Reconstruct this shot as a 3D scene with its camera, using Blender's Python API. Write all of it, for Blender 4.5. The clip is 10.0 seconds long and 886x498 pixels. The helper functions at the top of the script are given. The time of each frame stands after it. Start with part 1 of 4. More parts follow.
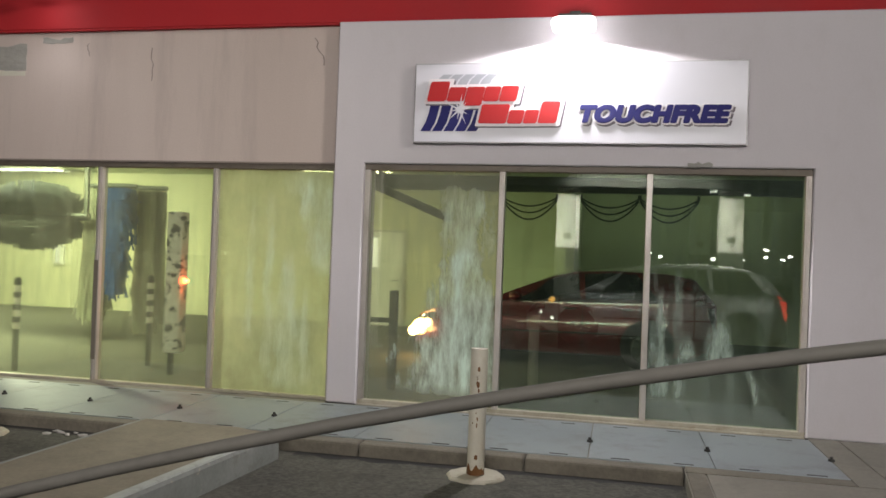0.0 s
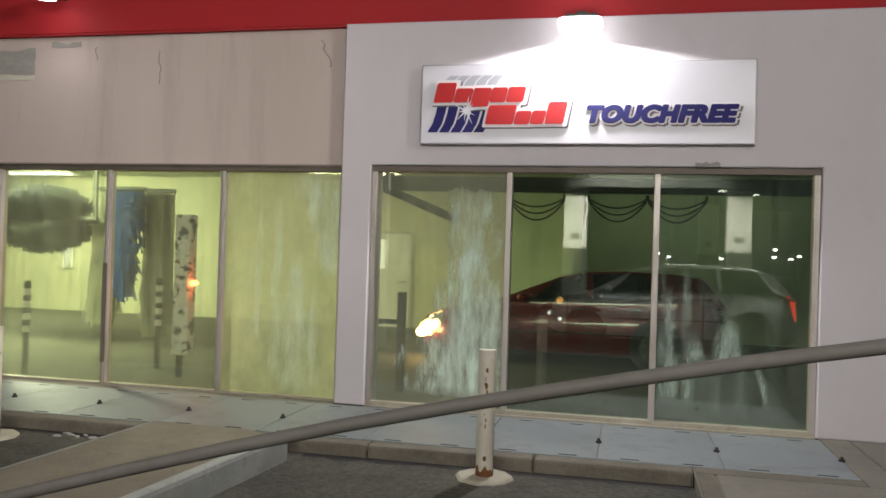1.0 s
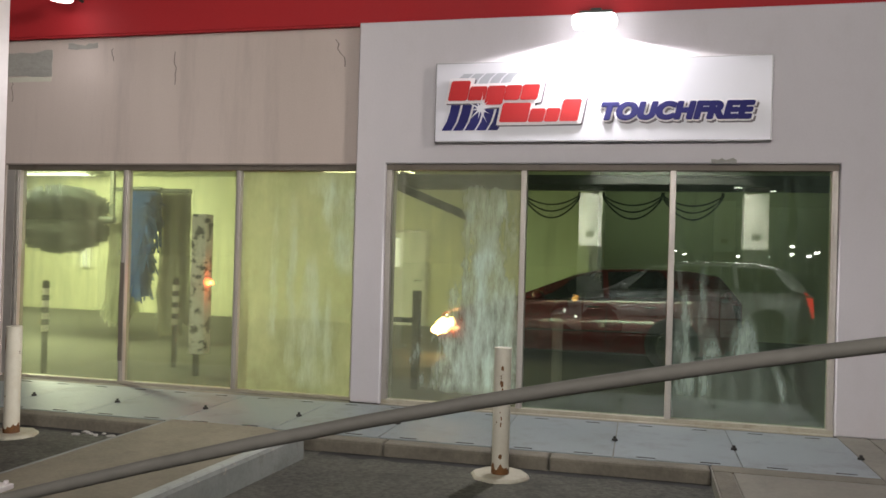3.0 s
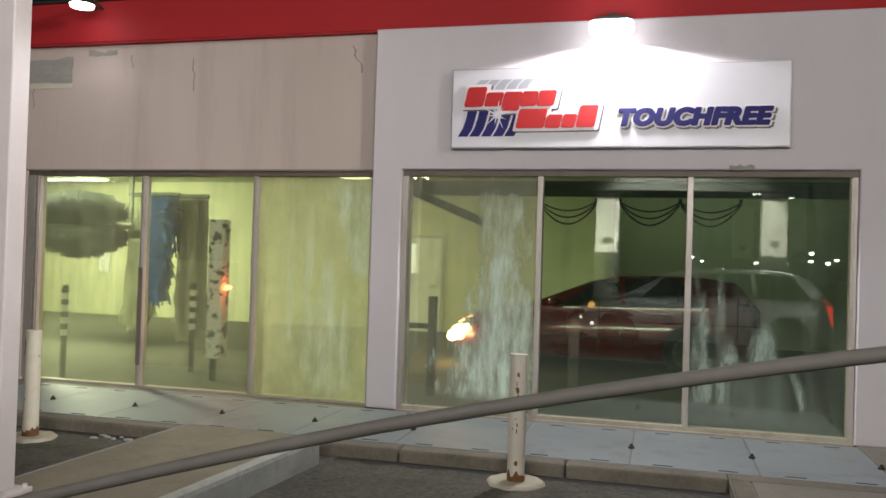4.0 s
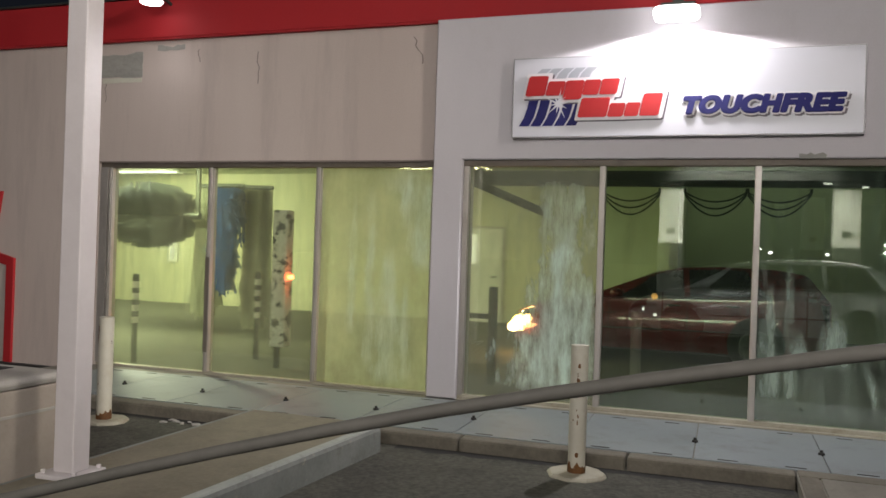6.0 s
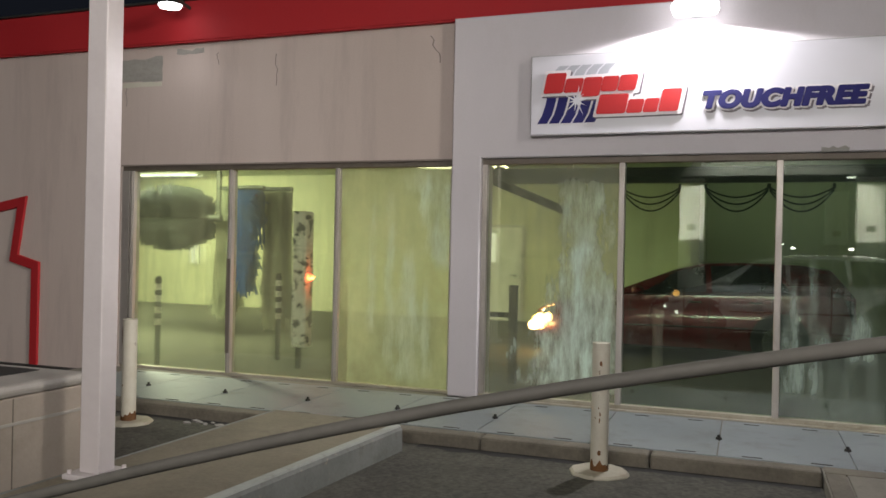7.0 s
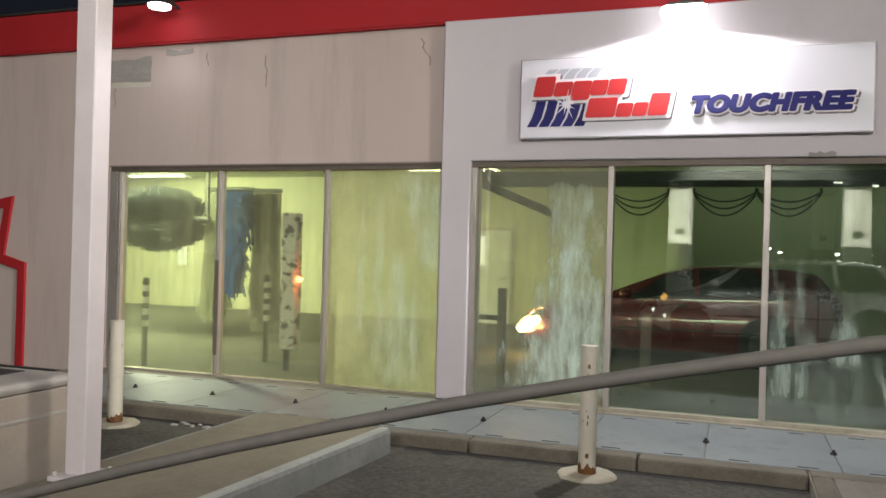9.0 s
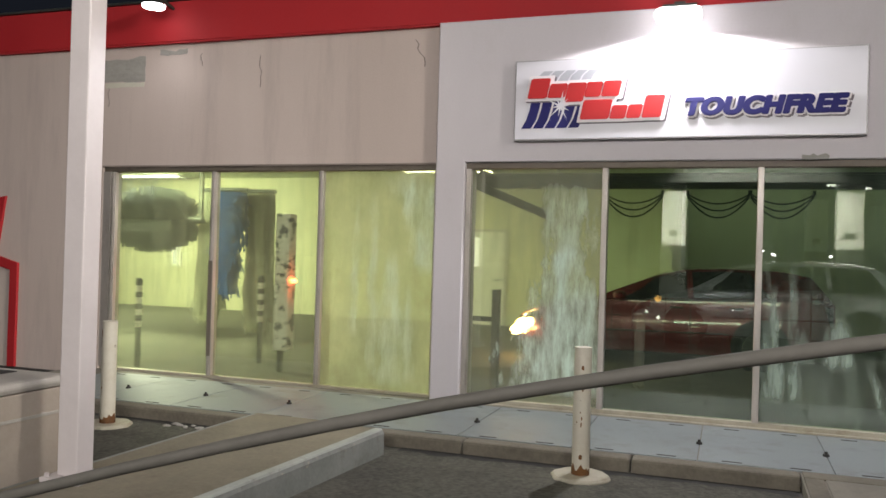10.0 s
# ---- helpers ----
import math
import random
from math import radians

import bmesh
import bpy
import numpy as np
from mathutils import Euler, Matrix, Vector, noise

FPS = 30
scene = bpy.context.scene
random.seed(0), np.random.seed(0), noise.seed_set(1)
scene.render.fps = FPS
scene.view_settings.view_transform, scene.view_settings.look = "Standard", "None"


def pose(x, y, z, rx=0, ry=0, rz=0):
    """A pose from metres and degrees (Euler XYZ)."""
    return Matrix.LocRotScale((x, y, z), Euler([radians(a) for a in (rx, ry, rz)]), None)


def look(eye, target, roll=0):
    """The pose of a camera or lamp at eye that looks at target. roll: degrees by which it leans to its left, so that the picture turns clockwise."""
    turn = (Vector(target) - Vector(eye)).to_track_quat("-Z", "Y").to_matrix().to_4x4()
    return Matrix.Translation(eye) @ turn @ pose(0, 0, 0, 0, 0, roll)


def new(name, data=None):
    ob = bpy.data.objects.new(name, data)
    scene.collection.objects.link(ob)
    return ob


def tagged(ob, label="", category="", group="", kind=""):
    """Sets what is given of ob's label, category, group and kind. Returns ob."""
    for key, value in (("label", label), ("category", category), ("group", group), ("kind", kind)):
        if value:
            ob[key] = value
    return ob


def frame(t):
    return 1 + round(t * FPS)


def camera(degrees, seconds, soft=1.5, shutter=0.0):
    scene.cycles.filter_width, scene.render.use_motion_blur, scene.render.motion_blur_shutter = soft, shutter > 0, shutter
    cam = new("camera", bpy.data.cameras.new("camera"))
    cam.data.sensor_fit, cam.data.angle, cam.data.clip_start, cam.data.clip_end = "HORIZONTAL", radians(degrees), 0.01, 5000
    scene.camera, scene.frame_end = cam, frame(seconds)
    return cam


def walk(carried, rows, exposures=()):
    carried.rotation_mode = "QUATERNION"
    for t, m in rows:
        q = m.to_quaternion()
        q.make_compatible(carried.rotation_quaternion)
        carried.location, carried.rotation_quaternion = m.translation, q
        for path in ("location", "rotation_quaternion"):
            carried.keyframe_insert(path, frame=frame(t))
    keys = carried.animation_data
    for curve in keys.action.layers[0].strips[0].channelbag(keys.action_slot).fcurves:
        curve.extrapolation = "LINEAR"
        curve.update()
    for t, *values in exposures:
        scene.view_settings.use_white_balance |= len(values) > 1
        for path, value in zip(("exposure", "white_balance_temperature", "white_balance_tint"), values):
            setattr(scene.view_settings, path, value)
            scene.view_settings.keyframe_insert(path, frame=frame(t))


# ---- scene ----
cam = camera(56.2, 10.0, soft=1.6)
PATH = [
    (0, (2.791, -7.789, 1.5960), (2.3737, -5.8329, 1.6132), 2.11),
    (0.5, (2.791, -7.789, 1.5960), (2.3648, -5.8348, 1.6146), 1.97),
    (1, (2.791, -7.789, 1.5950), (2.3558, -5.8368, 1.6148), 1.82),
    (1.5, (2.791, -7.789, 1.5950), (2.3513, -5.8378, 1.6132), 1.66),
    (2, (2.791, -7.789, 1.5940), (2.3437, -5.8395, 1.6089), 1.62),
    (2.5, (2.791, -7.789, 1.5940), (2.3338, -5.8418, 1.6069), 1.73),
    (4, (2.791, -7.789, 1.5930), (2.2834, -5.8545, 1.6212), 1.74),
    (4.5, (2.791, -7.789, 1.5920), (2.2776, -5.8561, 1.6249), 3.35),
    (5, (2.791, -7.789, 1.5920), (2.2376, -5.8671, 1.6230), 3.13),
    (5.5, (2.791, -7.789, 1.5905), (2.1889, -5.8816, 1.6014), 2.49),
    (7, (2.791, -7.789, 1.5840), (2.1003, -5.9118, 1.5827), 1.21),
    (7.5, (2.791, -7.789, 1.5833), (2.0998, -5.9120, 1.5829), 1.22),
    (8, (2.791, -7.789, 1.5827), (2.1113, -5.9078, 1.5827), 1.39),
    (8.5, (2.791, -7.789, 1.5820), (2.1185, -5.9052, 1.5850), 1.45),
    (9, (2.791, -7.789, 1.5810), (2.1249, -5.9030, 1.5872), 1.50),
    (9.5, (2.791, -7.789, 1.5800), (2.1313, -5.9007, 1.5859), 1.63),
    (10, (2.791, -7.789, 1.5790), (2.1381, -5.8984, 1.5890), 1.65),
]
walk(cam, [(t, look(eye, aim, roll)) for t, eye, aim, roll in PATH],
     [(0, 0.0), (4.0, 0.0), (4.5, -0.08), (5.0, -0.2), (5.5, -0.22), (7.0, -0.22), (7.5, -0.14), (8.0, 0.0), (9.0, 0.15), (10.0, 0.15)])

# ---- world and lights ----
world = bpy.data.worlds.new("night_sky")
scene.world = world
world.use_nodes = True
world.node_tree.nodes["Background"].inputs[0].default_value = (0.012, 0.014, 0.02, 1)
world.node_tree.nodes["Background"].inputs[1].default_value = 0.6


def area_lamp(name, place, target, size, power, colour, size_y=None):
    data = bpy.data.lights.new(name, "AREA")
    data.energy, data.color, data.size = power, colour, size
    if size_y:
        data.shape, data.size_y = "RECTANGLE", size_y
    ob = new(name, data)
    ob.matrix_world = look(place, target)
    return ob


def spot_lamp(name, place, target, power, colour, angle, blend=0.15, radius=0.08):
    data = bpy.data.lights.new(name, "SPOT")
    data.energy, data.color, data.spot_size, data.spot_blend, data.shadow_soft_size = power, colour, radians(angle), blend, radius
    ob = new(name, data)
    ob.matrix_world = look(place, target)
    return ob


def point_lamp(name, place, power, colour, radius=0.05):
    data = bpy.data.lights.new(name, "POINT")
    data.energy, data.color, data.shadow_soft_size = power, colour, radius
    ob = new(name, data)
    ob.location = place
    return ob


# stand-in for canopy lights behind the camera, and an added spot on the columns
area_lamp("canopy_light", (3.3, -12.7, 5.0), (2.2, 0.0, 1.7), 9.0, 730, (1.0, 0.945, 0.90), 1.2)
spot_lamp("column_fill_light", (2.8, -9.4, 4.9), (3.4, -13.8, 2.2), 6000, (1.0, 0.95, 0.85), 62, 0.4, 0.2)
# wall flood over the sign
spot_lamp("sign_flood_light", (2.31, -0.19, 3.66), (2.31, -0.19, 1.0), 320, (1.0, 0.97, 1.0), 163, 0.10, 0.03)
spot_lamp("fascia_flood_light", (-3.21, -0.42, 4.12), (-3.21, -1.4, 0.0), 7, (1.0, 0.96, 0.98), 140, 0.4, 0.08)
# added fills with no mast: one brightens the silver car, one the left side
spot_lamp("lot_fill_light", (9.0, -2.6, 5.9), (1.6, -8.9, 1.2), 1600, (1.0, 0.95, 0.9), 44, 0.5, 0.15)
spot_lamp("lot_fill_light", (11.5, -6.6, 6.2), (-5.2, -0.9, 1.7), 5000, (1.0, 0.935, 0.86), 28, 0.7, 0.8)
# tubes under the ceiling of the wash bay
area_lamp("bay_tube_fill_light", (-7.1, 3.0, 3.15), (-6.9, 3.6, 0.0), 2.4, 680, (0.95, 1.0, 0.66), 0.5)
area_lamp("bay_tube_fill_light", (-9.6, 7.2, 3.15), (-9.2, 8.6, 0.6), 2.4, 330, (0.95, 1.0, 0.66), 0.5)
# added fill without a fixture, lifts the back wall on the right
area_lamp("bay_tube_fill_light", (4.0, 8.6, 3.15), (4.0, 9.6, 1.0), 4.0, 9, (0.9, 1.0, 0.72), 0.3)


area_lamp("bay_tube_fill_light", (-2.4, 7.2, 3.15), (-2.4, 7.2, 0.0), 1.8, 75, (1.0, 0.98, 0.60), 0.4)


# ---- materials ----
def mat_new(name):
    m = bpy.data.materials.new(name)
    m.use_nodes = True
    nt = m.node_tree
    for n in list(nt.nodes):
        nt.nodes.remove(n)
    out = nt.nodes.new("ShaderNodeOutputMaterial")
    return m, nt, out


def nd(nt, kind, **inputs):
    n = nt.nodes.new(kind)
    for key, value in inputs.items():
        key = key.replace("_", " ")
        if isinstance(value, bpy.types.NodeSocket):
            nt.links.new(value, n.inputs[key])
        else:
            n.inputs[key].default_value = value
    return n


def coords(nt, scale=(1, 1, 1), world_space=True):
    if world_space:
        src = nt.nodes.new("ShaderNodeNewGeometry").outputs["Position"]
    else:
        src = nt.nodes.new("ShaderNodeTexCoord").outputs["Object"]
    mp = nt.nodes.new("ShaderNodeMapping")
    mp.inputs["Scale"].default_value = scale
    nt.links.new(src, mp.inputs["Vector"])
    return mp.outputs["Vector"]


def noise_fac(nt, scale, detail=4.0, rough=0.55, stretch=(1, 1, 1), lo=0.3, hi=0.7, a=0.0, b=1.0, world_space=True):
    tex = nd(nt, "ShaderNodeTexNoise", Scale=scale, Detail=detail, Roughness=rough, Vector=coords(nt, stretch, world_space))
    mr = nd(nt, "ShaderNodeMapRange", Value=tex.outputs["Fac"])
    mr.inputs["From Min"].default_value, mr.inputs["From Max"].default_value = lo, hi
    mr.inputs["To Min"].default_value, mr.inputs["To Max"].default_value = a, b
    return mr.outputs["Result"]


def mixc(nt, fac, c1, c2):
    n = nt.nodes.new("ShaderNodeMix")
    n.data_type = "RGBA"
    for idx, c in ((0, fac), (6, c1), (7, c2)):
        if isinstance(c, bpy.types.NodeSocket):
            nt.links.new(c, n.inputs[idx])
        else:
            n.inputs[idx].default_value = (*c, 1) if isinstance(c, tuple) and len(c) == 3 else c
    return n.outputs[2]


def math_node(nt, op, a, b=None, clamp=False):
    n = nt.nodes.new("ShaderNodeMath")
    n.operation, n.use_clamp = op, clamp
    for i, v in enumerate((a, b)):
        if v is None:
            continue
        if isinstance(v, bpy.types.NodeSocket):
            nt.links.new(v, n.inputs[i])
        else:
            n.inputs[i].default_value = v
    return n.outputs[0]


def surface(name, c1, c2, rough=0.7, metal=0.0, grain=30.0, blotch=1.2, stain=None, stain_amount=0.5, stretch=(1, 1, 1),
            bump=0.15, coat=0.0, fine_share=0.35, chips=None, chip_level=0.62, chip_scale=9.0, island=0.0):
    """Two scales of colour change, an optional stain, optional chips of another colour, and fine relief."""
    m, nt, out = mat_new(name)
    big = noise_fac(nt, blotch, 5.0, 0.6, stretch, 0.32, 0.68)
    fine = noise_fac(nt, grain, 3.0, 0.6, (1, 1, 1), 0.25, 0.75)
    col = mixc(nt, math_node(nt, "ADD", math_node(nt, "MULTIPLY", big, 1.0 - fine_share), math_node(nt, "MULTIPLY", fine, fine_share)), c1, c2)
    if stain:
        mask = noise_fac(nt, blotch * 2.3, 6.0, 0.7, stretch, 0.52, 0.75, 0.0, stain_amount)
        col = mixc(nt, mask, col, stain)
    if chips:
        mask = noise_fac(nt, chip_scale, 5.0, 0.65, (1, 1, 1), chip_level, chip_level + 0.03)
        col = mixc(nt, mask, col, chips)
    if island:
        info = nt.nodes.new("ShaderNodeObjectInfo")
        v = nd(nt, "ShaderNodeMapRange", Value=info.outputs["Random"])
        v.inputs["To Min"].default_value, v.inputs["To Max"].default_value = 1 - island, 1 + island
        hsv = nd(nt, "ShaderNodeHueSaturation", Color=col, Value=v.outputs["Result"])
        col = hsv.outputs["Color"]
    bs = nd(nt, "ShaderNodeBsdfPrincipled", Metallic=metal)
    bs.inputs["Coat Weight"].default_value = coat
    nt.links.new(col, bs.inputs["Base Color"])
    r = math_node(nt, "ADD", math_node(nt, "MULTIPLY", big, 0.18), rough - 0.09, True)
    nt.links.new(r, bs.inputs["Roughness"])
    if bump:
        bp = nd(nt, "ShaderNodeBump", Strength=bump, Distance=0.004, Height=fine)
        nt.links.new(bp.outputs["Normal"], bs.inputs["Normal"])
    nt.links.new(bs.outputs[0], out.inputs[0])
    return m


def glow(name, colour, strength):
    m, nt, out = mat_new(name)
    e = nd(nt, "ShaderNodeEmission", Color=(*colour, 1), Strength=strength)
    nt.links.new(e.outputs[0], out.inputs[0])
    return m


def dirty_glass(name, tint, haze_colour, haze, streak, foam=None, seed=0.0, width=1.3, height=2.25, fog=0.0, through_share=0.5, foam_colour=(0.72, 0.85, 0.79)):
    """Pane in its own coordinates: x across from 0, z up from 0. Tinted glass under a film of dried spray and soap runs."""
    m, nt, out = mat_new(name)
    tc = nt.nodes.new("ShaderNodeTexCoord")
    mp = nd(nt, "ShaderNodeMapping", Vector=tc.outputs["Object"])
    mp.inputs["Location"].default_value = (seed, seed * 0.7, seed * 1.3)
    sep = nd(nt, "ShaderNodeSeparateXYZ", Vector=tc.outputs["Object"])
    u = math_node(nt, "DIVIDE", sep.outputs["X"], width)
    v = math_node(nt, "DIVIDE", sep.outputs["Z"], height)

    def tex(scale, stretch, detail, rough, lo, hi, a, b):
        mm = nd(nt, "ShaderNodeMapping", Vector=mp.outputs["Vector"])
        mm.inputs["Scale"].default_value = stretch
        t = nd(nt, "ShaderNodeTexNoise", Scale=scale, Detail=detail, Roughness=rough, Vector=mm.outputs["Vector"])
        mr = nd(nt, "ShaderNodeMapRange", Value=t.outputs["Fac"])
        for k, val in (("From Min", lo), ("From Max", hi), ("To Min", a), ("To Max", b)):
            mr.inputs[k].default_value = val
        return mr.outputs["Result"]

    runs = tex(7.0, (1.6, 1, 0.16), 4.0, 0.6, 0.42, 0.75, 0.0, streak)
    cloud = tex(1.7, (1, 1, 0.7), 5.0, 0.6, 0.3, 0.75, haze * 0.55, haze * 1.3)
    film = math_node(nt, "ADD", runs, cloud, True)
    if foam:
        ragged = tex(7.0, (1.3, 1, 0.45), 8.0, 0.72, 0.3, 0.7, -0.6, 0.5)
        worn = tex(8.0, (1.5, 1, 0.28), 7.0, 0.7, 0.36, 0.62, 0.12, 1.0)
        total = None
        for cu, slope, v0, v1, w0, w1, amount in foam:
            # band whose middle and width change with height, ragged at its edges
            h = nd(nt, "ShaderNodeMapRange", Value=v)
            h.inputs["From Min"].default_value, h.inputs["From Max"].default_value = v0, v1
            hh = h.outputs["Result"]
            mid = math_node(nt, "ADD", math_node(nt, "MULTIPLY", hh, slope), cu)
            half = math_node(nt, "ADD", math_node(nt, "MULTIPLY", hh, w1 - w0), w0)
            d = math_node(nt, "DIVIDE", math_node(nt, "ABSOLUTE", math_node(nt, "SUBTRACT", u, mid)), half)
            ends = math_node(nt, "MULTIPLY", math_node(nt, "MULTIPLY", math_node(nt, "SUBTRACT", v, v0 - 0.02), 18.0, True),
                             math_node(nt, "MULTIPLY", math_node(nt, "SUBTRACT", v1 + 0.05, v), 9.0, True))
            band = math_node(nt, "MULTIPLY", math_node(nt, "ADD", math_node(nt, "SUBTRACT", 1.0, d), ragged), 1.6, True)
            band = math_node(nt, "MULTIPLY", math_node(nt, "MULTIPLY", band, ends), amount)
            total = band if total is None else math_node(nt, "MAXIMUM", total, band)
        foam_cover = math_node(nt, "MULTIPLY", total, worn)
    clear = nd(nt, "ShaderNodeBsdfTransparent", Color=(*tint, 1))
    gloss = nd(nt, "ShaderNodeBsdfGlossy", Color=(1, 1, 1, 1), Roughness=0.012)
    lw = nd(nt, "ShaderNodeLayerWeight", Blend=0.5)
    fres = math_node(nt, "ADD", math_node(nt, "MULTIPLY", math_node(nt, "POWER", lw.outputs["Facing"], 5.0), 0.9), 0.09)
    g = nd(nt, "ShaderNodeMixShader", Fac=fres)
    if fog:
        blur = nd(nt, "ShaderNodeBsdfRefraction", Color=(*tint, 1), Roughness=0.14, IOR=1.02)
        fogged = nd(nt, "ShaderNodeMixShader", Fac=fog)
        nt.links.new(clear.outputs[0], fogged.inputs[1])
        nt.links.new(blur.outputs[0], fogged.inputs[2])
        clear = fogged
    nt.links.new(clear.outputs[0], g.inputs[1])
    nt.links.new(gloss.outputs[0], g.inputs[2])
    dif = nd(nt, "ShaderNodeBsdfDiffuse", Color=(*haze_colour, 1))
    trl = nd(nt, "ShaderNodeBsdfTranslucent", Color=(*haze_colour, 1))
    soap = nd(nt, "ShaderNodeMixShader", Fac=through_share)
    nt.links.new(dif.outputs[0], soap.inputs[1])
    nt.links.new(trl.outputs[0], soap.inputs[2])
    fin = nd(nt, "ShaderNodeMixShader", Fac=film)
    nt.links.new(g.outputs[0], fin.inputs[1])
    nt.links.new(soap.outputs[0], fin.inputs[2])
    if foam:
        wet = nd(nt, "ShaderNodeBsdfDiffuse", Color=(*foam_colour, 1))
        lit = nd(nt, "ShaderNodeBsdfTranslucent", Color=(*foam_colour, 1))
        suds = nd(nt, "ShaderNodeMixShader", Fac=0.35)
        nt.links.new(wet.outputs[0], suds.inputs[1])
        nt.links.new(lit.outputs[0], suds.inputs[2])
        top = nd(nt, "ShaderNodeMixShader", Fac=foam_cover)
        nt.links.new(fin.outputs[0], top.inputs[1])
        nt.links.new(suds.outputs[0], top.inputs[2])
        fin = top
    nt.links.new(fin.outputs[0], out.inputs[0])
    return m


WALL_BEIGE = surface("beige_render", (0.52, 0.435, 0.39), (0.62, 0.53, 0.485), 0.9, grain=60, blotch=0.75, stain=(0.33, 0.275, 0.26), stain_amount=0.42, stretch=(1.6, 1, 0.2), bump=0.3)
WALL_WHITE = surface("white_paint", (0.62, 0.585, 0.61), (0.69, 0.65, 0.675), 0.7, grain=50, blotch=1.1, stain=(0.52, 0.48, 0.47), stain_amount=0.25, stretch=(1, 1, 0.6), bump=0.15)
RED_PAINT = surface("red_fascia", (0.38, 0.012, 0.018), (0.46, 0.018, 0.022), 0.75, grain=40, blotch=0.8, bump=0.05)
CONCRETE = surface("concrete", (0.155, 0.143, 0.118), (0.25, 0.232, 0.195), 0.92, grain=38, blotch=1.6, stain=(0.13, 0.115, 0.095), stain_amount=0.6, bump=0.4)
KERB = surface("kerb_concrete", (0.10, 0.088, 0.068), (0.21, 0.19, 0.15), 0.92, grain=35, blotch=2.5, stain=(0.10, 0.09, 0.075), stain_amount=0.7, bump=0.4)
ISLAND_TOP = surface("island_concrete", (0.145, 0.128, 0.092), (0.265, 0.235, 0.172), 0.92, grain=36, blotch=1.5, stain=(0.12, 0.095, 0.07), stain_amount=0.55, bump=0.4)
KERB_WHITE = surface("worn_white_kerb_paint", (0.15, 0.158, 0.148), (0.25, 0.258, 0.242), 0.8, grain=36, blotch=3, stain=(0.12, 0.11, 0.09), stain_amount=0.75, bump=0.25, chips=(0.27, 0.25, 0.21), chip_level=0.64, chip_scale=14)
ASPHALT = surface("asphalt", (0.020, 0.020, 0.016), (0.130, 0.124, 0.100), 0.95, grain=30, blotch=1.3, stain=(0.030, 0.028, 0.025), stain_amount=0.7, bump=1.0, fine_share=0.7)
PLATE = surface("galvanised_plate", (0.20, 0.225, 0.235), (0.28, 0.31, 0.315), 0.55, 0.2, grain=90, blotch=1.4, stain=(0.13, 0.125, 0.105), stain_amount=0.55, bump=0.35, island=0.10)
DARK = surface("dark_rubber", (0.018, 0.017, 0.016), (0.035, 0.033, 0.03), 0.8)
ALU = surface("anodised_aluminium", (0.42, 0.39, 0.36), (0.54, 0.50, 0.46), 0.45, 0.5, grain=40, blotch=2, stain=(0.22, 0.19, 0.15), stain_amount=0.6, stretch=(1, 1, 0.3), bump=0.05)
SILL = surface("sill_paint", (0.36, 0.33, 0.25), (0.50, 0.47, 0.38), 0.6, 0.1, grain=40, blotch=3, stain=(0.25, 0.20, 0.13), stain_amount=0.7)
BOLLARD = surface("bollard_paint", (0.50, 0.47, 0.39), (0.60, 0.57, 0.48), 0.55, grain=30, blotch=3, stain=(0.45, 0.38, 0.26), stain_amount=0.4, chips=(0.10, 0.045, 0.02), chip_level=0.655, chip_scale=11)
STRIPE = surface("worn_stripe_paint", (0.30, 0.32, 0.29), (0.42, 0.44, 0.40), 0.8, grain=34, blotch=4, stain=(0.18, 0.17, 0.14), stain_amount=0.7)
RUST = surface("rusty_steel", (0.10, 0.045, 0.02), (0.22, 0.10, 0.03), 0.85, 0.2, grain=40, blotch=9)
POLE_PAINT = surface("pole_paint", (0.54, 0.495, 0.495), (0.62, 0.575, 0.575), 0.45, grain=20, blotch=2)
SIGN_WHITE = surface("sign_face", (0.62, 0.61, 0.655), (0.66, 0.65, 0.70), 0.35, grain=8, blotch=0.7, bump=0.0)
SIGN_EDGE = surface("sign_tray", (0.34, 0.33, 0.34), (0.42, 0.41, 0.42), 0.4, 0.5)
LOGO_RED = surface("logo_red", (0.42, 0.012, 0.014), (0.48, 0.018, 0.018), 0.75, bump=0)
LOGO_BLUE = surface("logo_blue", (0.010, 0.009, 0.10), (0.014, 0.013, 0.13), 0.75, bump=0)
LOGO_GREY = surface("logo_grey", (0.36, 0.37, 0.41), (0.44, 0.45, 0.49), 0.75, bump=0)
LOGO_RIM = surface("logo_rim", (0.70, 0.66, 0.68), (0.76, 0.72, 0.74), 0.35, bump=0)
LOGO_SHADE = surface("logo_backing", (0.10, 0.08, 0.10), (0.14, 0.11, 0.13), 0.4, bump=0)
BAY_WALL = surface("bay_wall", (0.54, 0.53, 0.37), (0.64, 0.63, 0.45), 0.6, grain=20, blotch=0.7, stain=(0.34, 0.33, 0.20), stain_amount=0.6, stretch=(1, 1, 0.4))
BAY_FLOOR = surface("wet_bay_floor", (0.034, 0.028, 0.017), (0.072, 0.060, 0.038), 0.62, grain=30, blotch=1.0, stain=(0.02, 0.017, 0.01), stain_amount=0.6)
BAY_CEIL = surface("bay_ceiling", (0.40, 0.42, 0.34), (0.50, 0.52, 0.42), 0.7, grain=20, blotch=0.8)
STEEL_DARK = surface("dark_steel", (0.045, 0.05, 0.045), (0.08, 0.085, 0.075), 0.55, 0.5)
STEEL = surface("bare_steel", (0.34, 0.34, 0.32), (0.46, 0.46, 0.44), 0.35, 0.9, grain=60)
